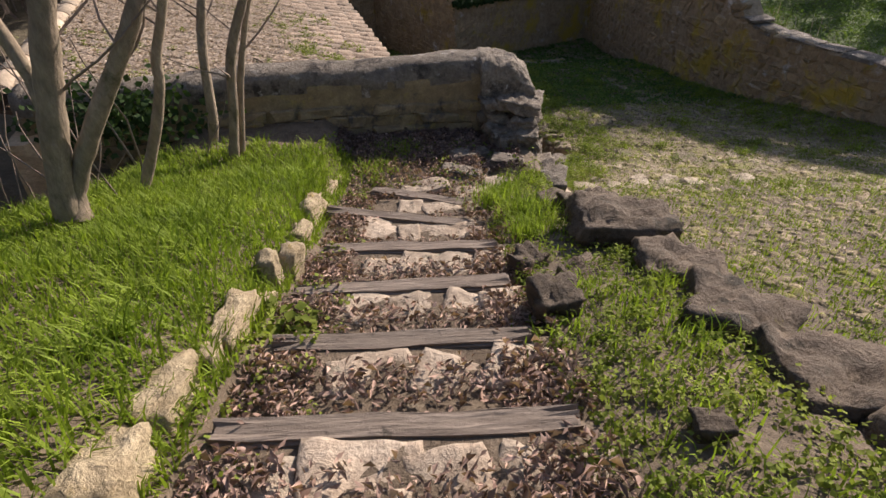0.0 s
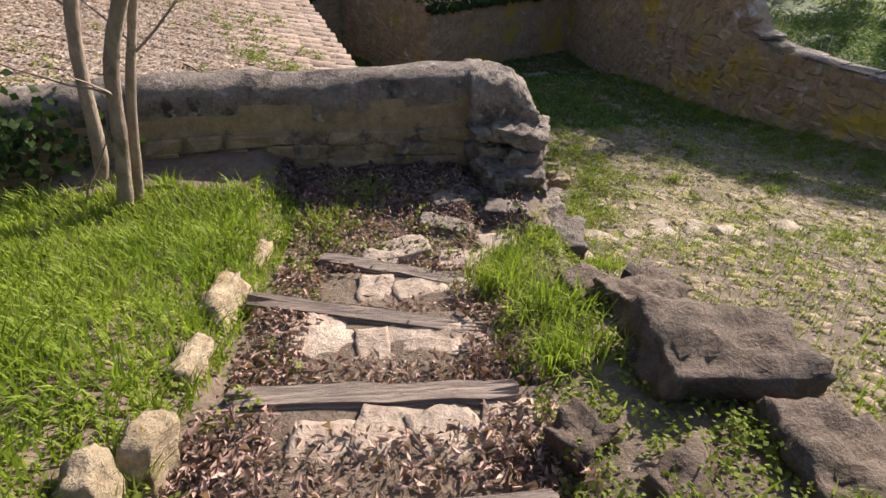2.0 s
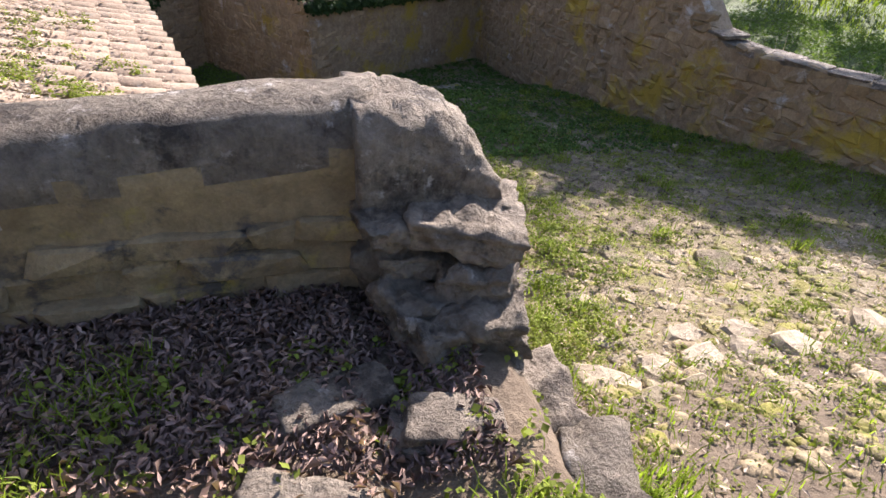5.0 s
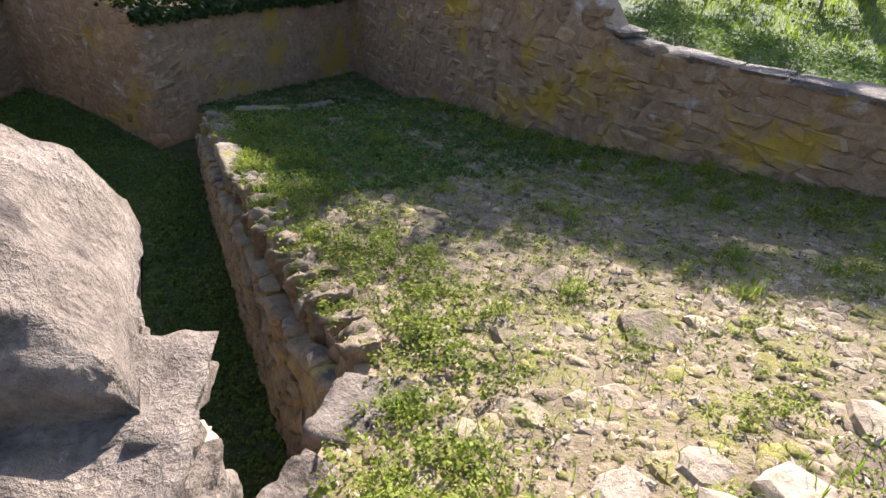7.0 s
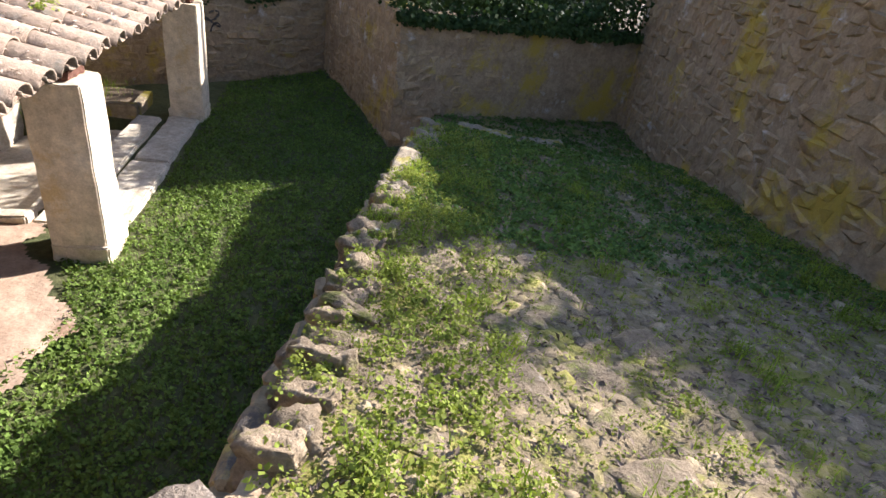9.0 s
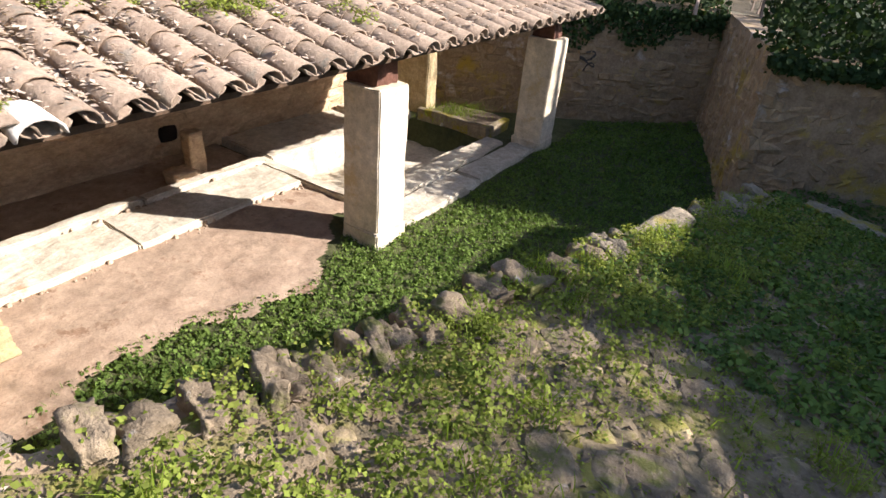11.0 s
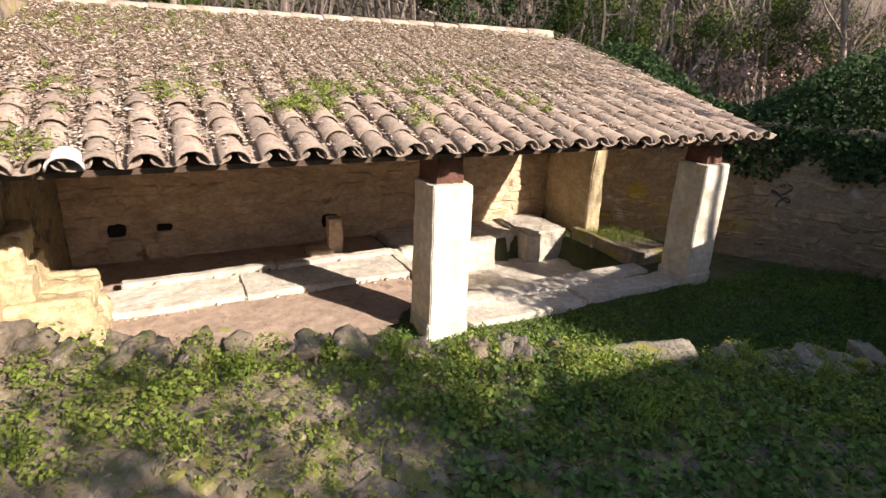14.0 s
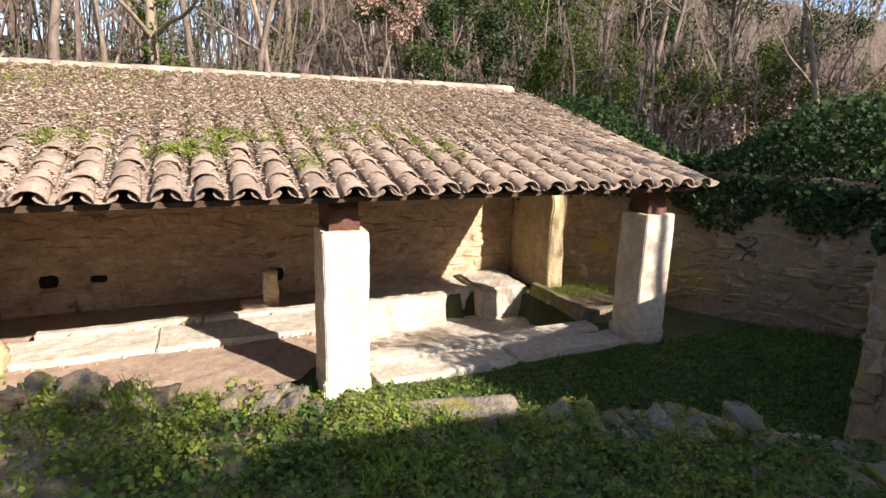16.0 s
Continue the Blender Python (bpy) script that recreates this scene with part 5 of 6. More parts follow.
stuff("ramp_clumps", herbs("ramp_clumps", C, 0.045, 0.075, 18, 0.009, 0.023, 162), M_clover, "bright yellow-green leafy clumps on the ramp", "weeds")
C = np.repeat(cl[::3], 40, 0)
C[:, :2] += g.normal(size=(len(C), 2)) * 0.05
C[:, 2] = ramp_z(C[:, 0], C[:, 1])
stuff("ramp_tufts", blades("ramp_tufts", C, 0.06, 0.15, 0.003, 0.8, 163), M_grass, "bright grass tufts on the ramp", "grass")
C = scatter(1500, 1.3, 3.2, 8.6, 12.0, 164, lambda x, y, u: ramp_keep(x, y) & (x > edge_x(y) + 0.3) & (u < 0.2 + 0.8 * patchy(x, y, 2.4, 4)), ramp_z)
C[:, 2] += 0.02
stuff("broad_herbs", herbs("broad_herbs", C, 0.055, 0.05, 8, 0.025, 0.05, 165), M_yard, "broad-leaved green herbs in the wall's shade", "weeds")
# grass on the slope right of the blocks
P = scatter(52000, 1.25, 6.8, -1.6, 5.0, 33, lambda x, y, u: (u < (0.2 + 0.75 * patchy(x, y, 2.2, 8)) * (0.5 + 0.5 * soft(3.6, 2.0, y))) & (x < rwall_x(y)), hill_z)
stuff("slope_grass", blades("slope_grass", P, 0.025, 0.085, 0.003, 0.9, 34), M_grass, "short grass on the slope above the ramp", "grass")
P = scatter(13000, 1.2, 6.8, -1.6, 5.0, 35, lambda x, y, u: (u < (0.15 + 0.7 * patchy(x, y, 2.2, 8)) * (0.55 + 0.45 * soft(3.6, 2.0, y))) & (x < rwall_x(y)), hill_z)
stuff("slope_herbs", herbs("slope_herbs", P, 0.045, 0.035, 9, 0.011, 0.026, 36), M_clover, "low herbs on the slope above the ramp", "weeds")
# herbs and grass tuft along the brink
P = scatter(6400, 1.0, 2.5, 5.2, 11.8, 37, lambda x, y, u: (x > edge_x(y) + 0.0) & (x < edge_x(y) + 0.85) & (u < (0.45 + 0.55 * soft(0.18, 0.3, x - edge_x(y))) * patchy(x, y, 4, 1) ** 1.7), ramp_z)
P[:, 2] += 0.03
stuff("brink_herbs", herbs("brink_herbs", P, 0.05, 0.065, 14, 0.012, 0.03, 38), M_clover, "leafy herbs along the brink of the ramp", "weeds")

# yard turf
yard_keep = lambda x, y: (x < edge_x(y) - 0.02) & (x * VX + y * VY < -1.12 - 0.1 * soft(9.4, 8.2, x * UX + y * UY) + 0.18 * np.sin((x * UX + y * UY) * 2.1) * soft(9.6, 9.0, x * UX + y * UY) - 0.4 * soft(9.5, 9.9, x * UX + y * UY)) & inside(x, y, [(1.7, 5.3), (0.2, 5.45), (-1.5, 5.6), (-3.2, 14.2), PIT_C, FAR_A, (1.3, 12.5), (1.7, 6.3)])
P = scatter(30000, -3.6, 1.6, 5.4, 16.2, 40, lambda x, y, u: yard_keep(x, y) & (u < 0.45 + 0.55 * patchy(x, y, 1.6, 2)), pit_z)
stuff("yard_herbs", herbs("yard_herbs", P, 0.05, 0.055, 8, 0.02, 0.045, 41), M_yard, "dense green ground cover in the low yard", "weeds")
P = scatter(30000, -3.4, 1.6, 5.4, 14.5, 42, lambda x, y, u: yard_keep(x, y) & (u < 0.7), pit_z)
stuff("yard_grass", blades("yard_grass", P, 0.04, 0.10, 0.003, 0.8, 43), M_yard, "short grass in the low yard", "grass")
g = np.random.default_rng(44)
P = np.array([W(13.3, 0.3, 0.12)]) + g.normal(size=(900, 3)) * (0.22, 0.3, 0.03)
stuff("trough_weeds", blades("trough_weeds", P, 0.04, 0.12, 0.003, 0.8, 45), M_grass, "weeds growing in the trough", "weeds")

# ---- leaf litter and weeds on the roof ----
g = np.random.default_rng(46)
n = 120000
aa, ss = g.uniform(ROOF_A0, ROOF_A1, n), g.uniform(0.05, ROOF_LEN, n)
dens = soft(0.3, 2.2, ss) * soft(ROOF_A1 - 0.2, ROOF_A1 - 3.2, aa) + 0.16 + 0.35 * soft(7.5, 6.2, aa)
m = g.uniform(0, 1, n) < dens
aa, ss = aa[m], ss[m]
phase = np.abs(((aa - ROOF_A0 - 0.05) / GAP + 0.5) % 1 - 0.5) * 2
deep = soft(0.8, 2.5, ss)
m = g.uniform(0, 1, len(aa)) < np.clip(phase * 1.2 - 0.2 + deep * 0.9, 0.05, 1)
aa, ss, phase, deep = aa[m], ss[m], phase[m], deep[m]
bb = EAVE_B + ss * math.cos(SLOPE)
lift = 0.115 * (1 - phase) ** 0.5 + 0.01 + deep * 0.07 * phase
zz = roof_z(bb) + lift
P = np.stack([aa * UX + bb * VX, aa * UY + bb * VY, zz], 1)
stuff("roof_leaves", leaves("roof_leaves", P, up3(len(P), g, 0.22), 0.03, 0.065, 47, 0.5, 0.18), M_leaf_roof, "pale fallen leaves lying thick on the roof tiles", "fallen leaves")
cs = []
for a, s, k, sp in ((7.9, 0.9, 22, .12), (8.2, 0.95, 20, .1), (8.35, 1.5, 26, .18), (8.7, 1.3, 14, .14), (7.0, 1.25, 20, .2), (7.3, 2.0, 10, .2), (9.3, 1.15, 14, .16), (9.7, 1.7, 20, .22), (10.2, 1.45, 14, .2), (9.0, 0.6, 8, .1), (10.6, 0.9, 8, .14),
                 (6.4, 3.4, 60, .4), (7.2, 3.6, 50, .45), (6.0, 0.25, 20, .12), (6.2, 1.4, 16, .25), (9.2, 1.9, 16, .25), (11.0, 2.0, 14, .3), (10.4, 2.2, 14, .3)):
    a2, s2 = a + g.normal(size=k) * sp, s + g.normal(size=k) * sp
    b2 = EAVE_B + s2 * math.cos(SLOPE)
    cs.append(np.stack([a2 * UX + b2 * VX, a2 * UY + b2 * VY, roof_z(b2) + 0.06], 1))
stuff("roof_weeds", herbs("roof_weeds", np.concatenate(cs), 0.08, 0.10, 30, 0.015, 0.034, 48), M_clover, "green stonecrop weeds rooted between the roof tiles", "weeds")


# ---- trees ----
def tube(path, radii, sides=6):
    """Vertices and quads of a tapered tube along a path."""
    vs, fs = [], []
    for k, (p, rad) in enumerate(zip(path, radii)):
        d = (path[min(k + 1, len(path) - 1)] - path[max(k - 1, 0)]).normalized()
        s = d.cross(Vector((0.31, 0.95, 0.1))).normalized()
        t = d.cross(s)
        for i in range(sides):
            an = 2 * math.pi * i / sides
            vs.append(p + (s * math.cos(an) + t * math.sin(an)) * rad)
    for k in range(len(path) - 1):
        for i in range(sides):
            j = (i + 1) % sides
            fs.append((k * sides + i, k * sides + j, (k + 1) * sides + j, (k + 1) * sides + i))
    return vs, fs


def limb(r, start, way, length, rad, steps, wander, lift=0.05, end=0.35):
    path, radii, p, d = [start], [rad], start.copy(), way.normalized()
    for k in range(steps):
        d = (d + Vector((r.gauss(0, wander), r.gauss(0, wander), r.gauss(0, wander * 0.6) + lift))).normalized()
        p = p + d * (length / steps)
        path.append(p.copy())
        radii.append(rad * (1 - (1 - end) * (k + 1) / steps) * r.uniform(0.92, 1.08))
    return path, radii, d


def collect(parts, sides=6):
    V, F = [], []
    for path, radii in parts:
        vs, fs = tube(path, radii, sides)
        o = len(V)
        V += vs
        F += [tuple(i + o for i in f) for f in fs]
    return V, F


def bare_tree(base, height, rad, lean, seed, label, group, mat=None, limbs=7, twigs=4, sides=7, ivy=0, wander=0.06, first=0.35, lift=0.06):
    r = random.Random(seed)
    if base[1] > 5:
        base = (base[0], base[1], float(outside_z(np.array(base[0]), np.array(base[1]))) - 0.1)
    t = thing("tree", label, "tree", group, pose(*base))
    path, radii, _ = limb(r, Vector((0, 0, -0.15)), Vector((lean[0], lean[1], 1)), height, rad, 14, wander, lift, 0.3)
    radii[0] *= 1.5
    radii[1] *= 1.12
    trunk = [(path, radii)]
    crown = []
    for k in range(limbs):
        i = r.randint(max(1, int(14 * first)), 13)
        an = r.uniform(0, 6.28)
        p2, r2, d2 = limb(r, path[i], Vector((math.cos(an), math.sin(an), r.uniform(0.3, 1.1))), height * r.uniform(0.18, 0.42), radii[i] * 0.5, 7, 0.16, 0.05, 0.25)
        trunk.append((p2, r2))
        for q in range(twigs):
            j = r.randint(2, 7)
            an = r.uniform(0, 6.28)
            p3, r3, _ = limb(r, p2[j], Vector((math.cos(an), math.sin(an), r.uniform(-0.1, 0.9))), height * r.uniform(0.07, 0.18), max(r2[j] * 0.45, 0.004), 5, 0.22, 0.03, 0.3)
            crown.append((p3, r3))
            for _ in range(2):
                an = r.uniform(0, 6.28)
                p4, r4, _ = limb(r, p3[r.randint(1, 5)], Vector((math.cos(an), math.sin(an), r.uniform(-0.2, 0.7))), height * r.uniform(0.03, 0.09), 0.0045, 3, 0.25, 0.0, 0.4)
                crown.append((p4, r4))
    part("trunk", mesh_of("trunk", *collect(trunk, sides), smooth=True), mat or M_bark_far, t)
    if crown:
        part("crown", mesh_of("crown", *collect(crown, 3)), M_twig, t, "bare winter twigs")
    if ivy:
        g2 = np.random.default_rng(seed)
        k = g2.integers(0, int(14 * 0.8), ivy)
        P2 = np.array([path[i][:] for i in k]) + g2.normal(size=(ivy, 3)) * (0.16, 0.16, height / 26)
        part("ivy", leaves("ivy", P2, g2.normal(size=(ivy, 3)), 0.05, 0.11, seed, 0.85), M_bush, t, "green ivy climbing the trunk")
    return t


# trunks on the grass bank
def bank_tree(stems, seed, label):
    """A tree of one or more bent stems, each given by a few waypoints and its girth; the stems go on upward in a gentle sway."""
    r = random.Random(seed)
    base = Vector(stems[0][0][0])
    t = thing("tree", label, "tree", "trees of the bank", pose(*base))
    twigs = []
    for way, rad in stems:
        pts = [Vector(p) - base for p in way]
        d = (pts[-1] - pts[-2]).normalized()
        for k in range(4):
            d = (d + Vector((r.gauss(0, 0.1), r.gauss(0, 0.1), 0.12))).normalized()
            pts.append(pts[-1] + d * 0.55)
        path, radii = [], []
        for k in range(len(pts) - 1):
            p0, p1, p2, p3 = pts[max(k - 1, 0)], pts[k], pts[k + 1], pts[min(k + 2, len(pts) - 1)]
            for q in range(5):
                u = q / 5
                p = 0.5 * (2 * p1 + (p2 - p0) * u + (2 * p0 - 5 * p1 + 4 * p2 - p3) * u * u + (3 * p1 - p0 - 3 * p2 + p3) * u ** 3)
                path.append(p)
                f = (k + u) / (len(pts) - 1)
                radii.append(rad * (1 - 0.6 * f) * (1 + 0.10 * r.uniform(-1, 1)) * (1 + 0.6 * max(0.0, 1 - f * 9) ** 2))
        part("trunk", mesh_of("trunk", *collect([(path, radii)], 10), smooth=True), M_bark, t)
        for _ in range(5):
            i = r.randint(len(path) // 3, len(path) - 2)
            an = r.uniform(0, 6.28)
            p2, r2, _ = limb(r, path[i], Vector((math.cos(an), math.sin(an), 0.7)), r.uniform(0.4, 1.1), 0.008, 6, 0.16, 0.05, 0.3)
            twigs.append((p2, r2))
    part("crown", mesh_of("crown", *collect(twigs, 4)), M_twig, t, "thin bare side shoots")
    return t


GREY = "slender grey-barked tree trunk on the grass bank"
bank_tree([([(-1.97, 2.42, 3.14), (-1.97, 2.42, 3.32), (-1.90, 2.42, 3.65), (-1.77, 2.42, 4.07), (-1.65, 2.42, 4.43)], 0.075),
           ([(-1.93, 2.44, 3.36), (-1.88, 2.47, 3.53), (-1.67, 2.47, 3.86), (-1.46, 2.47, 4.15), (-1.29, 2.47, 4.41)], 0.052),
           ([(-1.84, 2.43, 3.86), (-1.86, 2.45, 4.1), (-1.90, 2.45, 4.32), (-1.98, 2.45, 4.6)], 0.036)], 100, "forked grey-barked tree with a cleft foot on the grass bank")
bank_tree([([(-2.0, 3.2, 2.9), (-1.96, 3.2, 3.08), (-1.76, 3.2, 3.5), (-1.65, 3.2, 3.79), (-1.62, 3.2, 3.95), (-1.49, 3.2, 4.26)], 0.040)], 101, GREY)
bank_tree([([(-1.98, 4.42, 2.6), (-1.95, 4.42, 2.75), (-1.88, 4.42, 3.05), (-1.82, 4.42, 3.61), (-1.73, 4.42, 3.99)], 0.048)], 102, GREY)
bank_tree([([(-1.70, 4.1, 2.68), (-1.66, 4.1, 2.86), (-1.58, 4.1, 3.23), (-1.50, 4.1, 3.67), (-1.33, 4.1, 4.05)], 0.046),
           ([(-1.65, 4.2, 2.68), (-1.62, 4.2, 2.86), (-1.51, 4.2, 3.42), (-1.40, 4.2, 3.80), (-1.32, 4.2, 4.03)], 0.030)], 103, "pair of slender grey stems rising from one foot by the parapet")
bank_tree([([(-2.5, 2.3, 3.0), (-2.46, 2.3, 3.2), (-2.36, 2.32, 3.8), (-2.25, 2.32, 4.4)], 0.045)], 104, GREY)
r = random.Random(9)
for k in range(20):
    x, y = r.uniform(-2.9, -1.9), r.uniform(2.6, 4.2)
    p, ra, _ = limb(r, Vector((x, y, float(hill_z(np.array(x), np.array(y))) - 0.05)), Vector((r.uniform(-.5, .5), r.uniform(-.3, .3), 1)), r.uniform(0.7, 1.6), r.uniform(0.006, 0.011), 8, 0.12, 0.02)
    tagged(part("sapling", mesh_of("sapling", *collect([(p, ra)], 5), smooth=True), M_twig), "thin bare sapling shoot behind the tree trunks", "sapling", "saplings of the bank")
g = np.random.default_rng(50)
P = np.array([-2.75, 4.55, 3.05]) + g.normal(size=(800, 3)) * (0.38, 0.14, 0.14)
stuff("bank_ivy", leaves("bank_ivy", P, np.array([0.2, -0.8, 0.6]) + g.normal(size=(800, 3)) * 0.5, 0.04, 0.085, 51, 0.85), M_ivy, "dark glossy ivy spilling over the parapet", "ivy")

# woods behind the roof
WOOD = "bare winter tree in the wood behind the roof"
bare_tree(tuple(W(7.5, 6.2, 1.6)), 8, 0.13, (0.0, 0.0), 200, "pale trunk wrapped in yellow-green ivy behind the roof", "trees of the wood", M_bark, limbs=5, ivy=1500, wander=0.02)
for k, (a, b, h, rad, la) in enumerate(((9.2, 6.0, 8, 0.075, 0.02), (9.9, 7.0, 8, 0.075, -0.02), (11.6, 6.3, 6.5, 0.06, 0.22), (5.6, 7.0, 9, 0.12, 0.05), (6.4, 9.5, 9, 0.1, 0.0), (4.4, 8.5, 9, 0.14, -0.05), (8.3, 10.5, 10, 0.12, 0.02),
                                  (10.8, 11.0, 10, 0.13, 0.0), (12.5, 10.0, 10, 0.12, 0.05), (19.0, 6.4, 8, 0.12, 0.25), (19.9, 6.0, 8, 0.10, 0.3), (20.4, 7.0, 8, 0.13, 0.1), (15.5, 9.5, 10, 0.14, 0.05), (17.5, 9.0, 10, 0.11, -0.05),
                                  (23.5, 7.0, 9, 0.14, 0.1), (26, 8.5, 10, 0.16, 0.0), (22, 11, 11, 0.16, 0.0), (3.0, 6.0, 8, 0.09, 0.0), (1.5, 8.0, 9, 0.13, 0.05), (13.8, 13, 12, 0.16, 0.0), (7.0, 14, 12, 0.16, 0.0), (17, 14, 12, 0.15, 0.05),
                                  (10.0, 16, 13, 0.18, 0), (4, 13, 12, 0.15, 0), (25, 5.0, 7, 0.1, -0.15), (28, 12, 12, 0.2, 0))):
    p = W(a, b)
    bare_tree((p.x, p.y, 1.6), h, rad, (la * UX, la * UY), 210 + k, WOOD, "trees of the wood", limbs=9, twigs=5, sides=6, wander=0.05, first=0.2)


def thicket(name, n, a0, a1, b0, b1, h0, h1, seed):
    """Thin stems and twigs too many to count."""
    r = random.Random(seed)
    parts = []
    for _ in range(n):
        p = W(r.uniform(a0, a1), r.uniform(b0, b1))
        p.z = float(outside_z(np.array(p.x), np.array(p.y))) - 0.1
        h = r.uniform(h0, h1)
        pa, ra, _ = limb(r, p, Vector((r.gauss(0, .15), r.gauss(0, .15), 1)), h, r.uniform(0.012, 0.05), 7, 0.1, 0.03, 0.2)
        parts.append((pa, ra))
        for _ in range(6):
            j = r.randint(2, 7)
            an = r.uniform(0, 6.28)
            p2, r2, _ = limb(r, pa[j], Vector((math.cos(an), math.sin(an), r.uniform(0, 1))), h * r.uniform(0.1, 0.28), ra[j] * 0.45, 4, 0.2, 0.02, 0.3)
            parts.append((p2, r2))
    return mesh_of(name, *collect(parts, 3))


stuff("thicket", thicket("thicket", 1500, -5, 36, 7.0, 30, 5, 13, 61), M_twig, "dense bare winter thicket in the wood", "thicket")
stuff("scrub", thicket("scrub", 420, 15, 38, 2.6, 9, 1.8, 5.5, 63), M_twig, "tangled bare scrub beyond the end wall", "scrub")
bare_tree(tuple(W(17.4, -0.5, 2.0)), 4.2, 0.06, (0.0, -0.25), 320, "pale bare tree with arching branches over the yard", "trees of the far bank", M_bark, limbs=9, twigs=5, sides=6, wander=0.1, first=0.15)
stuff("undergrowth", thicket("undergrowth", 420, 2, 32, 4.4, 10, 1.2, 3.6, 62), M_twig, "tangled brown undergrowth behind the roof", "undergrowth")


def bush(name, blobs, n, s0, s1, mat, label, category, seed, stems=0):
    """An uneven bush: leaves on the outer part of many blobs, with gaps."""
    t = thing(name, label, category, "bushes of the wood")
    g2 = np.random.default_rng(seed)
    tot = sum(b[3] ** 2 for b in blobs)
    PP, NN = [], []
    for a, b, z, rad in blobs:
        c = W(a, b)
        c.z = z - 1.7 + float(outside_z(np.array(c.x), np.array(c.y)))
        for _ in range(7):
            cc = np.array(c[:]) + g2.normal(size=3) * rad * 0.55
            rr = rad * g2.uniform(0.25, 0.6)
            k = max(20, int(n * rad ** 2 / tot / 7))
            d = g2.normal(size=(k, 3))
            d /= np.linalg.norm(d, axis=1, keepdims=True)
            PP.append(cc + d * rr * (g2.uniform(0, 1, (k, 1)) ** 0.4))
            NN.append(d + g2.normal(size=(k, 3)) * 0.6 + (0, 0, 0.4))
    PP, NN = np.concatenate(PP), np.concatenate(NN)
    part("foliage", leaves("foliage", PP, NN, s0, s1, seed, 0.6), mat, t)
    r = random.Random(seed)
    for a, b, z, rad in blobs:
        p = W(a, b)
        p.z = float(outside_z(np.array(p.x), np.array(p.y))) - 0.1
        pa, ra, _ = limb(r, p, Vector((0, 0, 1)), max(z - 1.2, 0.6), 0.035, 6, 0.12, 0.02, 0.3)
        part("stem", mesh_of("stem", *collect([(pa, ra)], 5)), M_bark_far, t, "woody stem")
    return t


bush("evergreen_bush", [(13.2, 5.5, 3.2, .8), (13.8, 5.8, 4.2, .9), (14.6, 5.4, 3.2, .9), (14.4, 6.4, 5.0, .9), (15.2, 6.0, 4.4, .8)], 9000, 0.05, 0.11, M_ivy, "dark evergreen bush behind the end of the roof", "bush", 71)
bush("evergreen_bush", [(15.2, 4.4, 3.0, .9), (16.0, 4.8, 3.9, 1.0), (16.8, 4.4, 3.1, .9), (16.6, 5.6, 4.8, .9), (17.6, 5.0, 3.6, .9), (14.6, 4.0, 2.6, .6)], 11000, 0.05, 0.10, M_bush, "olive-green bush beside the roof's end", "bush", 72)
bush("evergreen_bush", [(18.6, 3.6, 3.0, .8), (19.5, 4.0, 3.6, .9), (20.6, 3.4, 3.0, .9), (21.6, 4.0, 3.8, 1.0), (23, 3.6, 3.4, 1.1)], 9000, 0.05, 0.11, M_bush, "olive-green bush above the end wall", "bush", 73)
bush("evergreen_bush", [(7.2, 6.6, 3.6, .45), (7.6, 6.6, 4.3, .4), (6.9, 6.9, 3.2, .45), (8.0, 7, 3.3, .4)], 3500, 0.05, 0.10, M_bush, "yellow-green shrub round an ivy-clad trunk", "bush", 74)
bush("dry_bush", [(12.2, 5.6, 4.3, .5), (12.7, 5.8, 4.8, .5), (11.9, 5.9, 4.9, .4)], 2500, 0.05, 0.11, M_leaf, "shrub with withered brown leaves behind the roof", "bush", 75)
bush("evergreen_bush", [(5.2, 8.5, 3.4, .7), (4.2, 8.0, 3.2, .7), (3.2, 8.5, 3.6, .8), (9.5, 9.5, 3.4, .8), (10.8, 9.0, 3.6, .8), (12, 12, 4.2, 1.2), (8, 13, 4.2, 1.2), (15, 12, 5, 1.4), (19, 12, 5, 1.5), (24, 11, 5.5, 1.8)], 9000, 0.07, 0.15, M_bush, "far green shrubs in the wood", "bush", 76)


bush("evergreen_bush", [(21, 8, 3.4, 1.2), (24, 9, 3.8, 1.3), (27, 8, 3.6, 1.4), (18.5, 7.5, 3.6, 1.0), (30, 6, 3.4, 1.4), (26, 5, 3.0, 1.1), (28.5, 3.5, 2.8, 1.0)], 9000, 0.06, 0.13, M_bush, "olive-brown shrubs on the slope beyond the end wall", "bush", 77)
bush("dry_bush", [(17.5, 2.6, 2.6, .7), (19, 2.6, 2.7, .7), (20.5, 2.2, 2.6, .8), (22, 2.4, 2.8, .8), (24, 2, 2.8, .9), (23, 6, 3.4, 1), (20, 5.5, 3.6, .8)], 5000, 0.05, 0.12, M_leaf, "withered brown scrub above the end wall", "bush", 78)
bush("evergreen_bush", [(0, 14, 5, 1.6), (4, 16, 5, 1.7), (8, 17, 5.5, 1.8), (12, 18, 6, 1.8), (16, 17, 6, 1.8), (20, 17, 6.5, 2), (25, 17, 7, 2.2), (30, 14, 6.5, 2.2)], 9000, 0.1, 0.22, M_bush, "distant green undergrowth in the wood", "bush", 79)
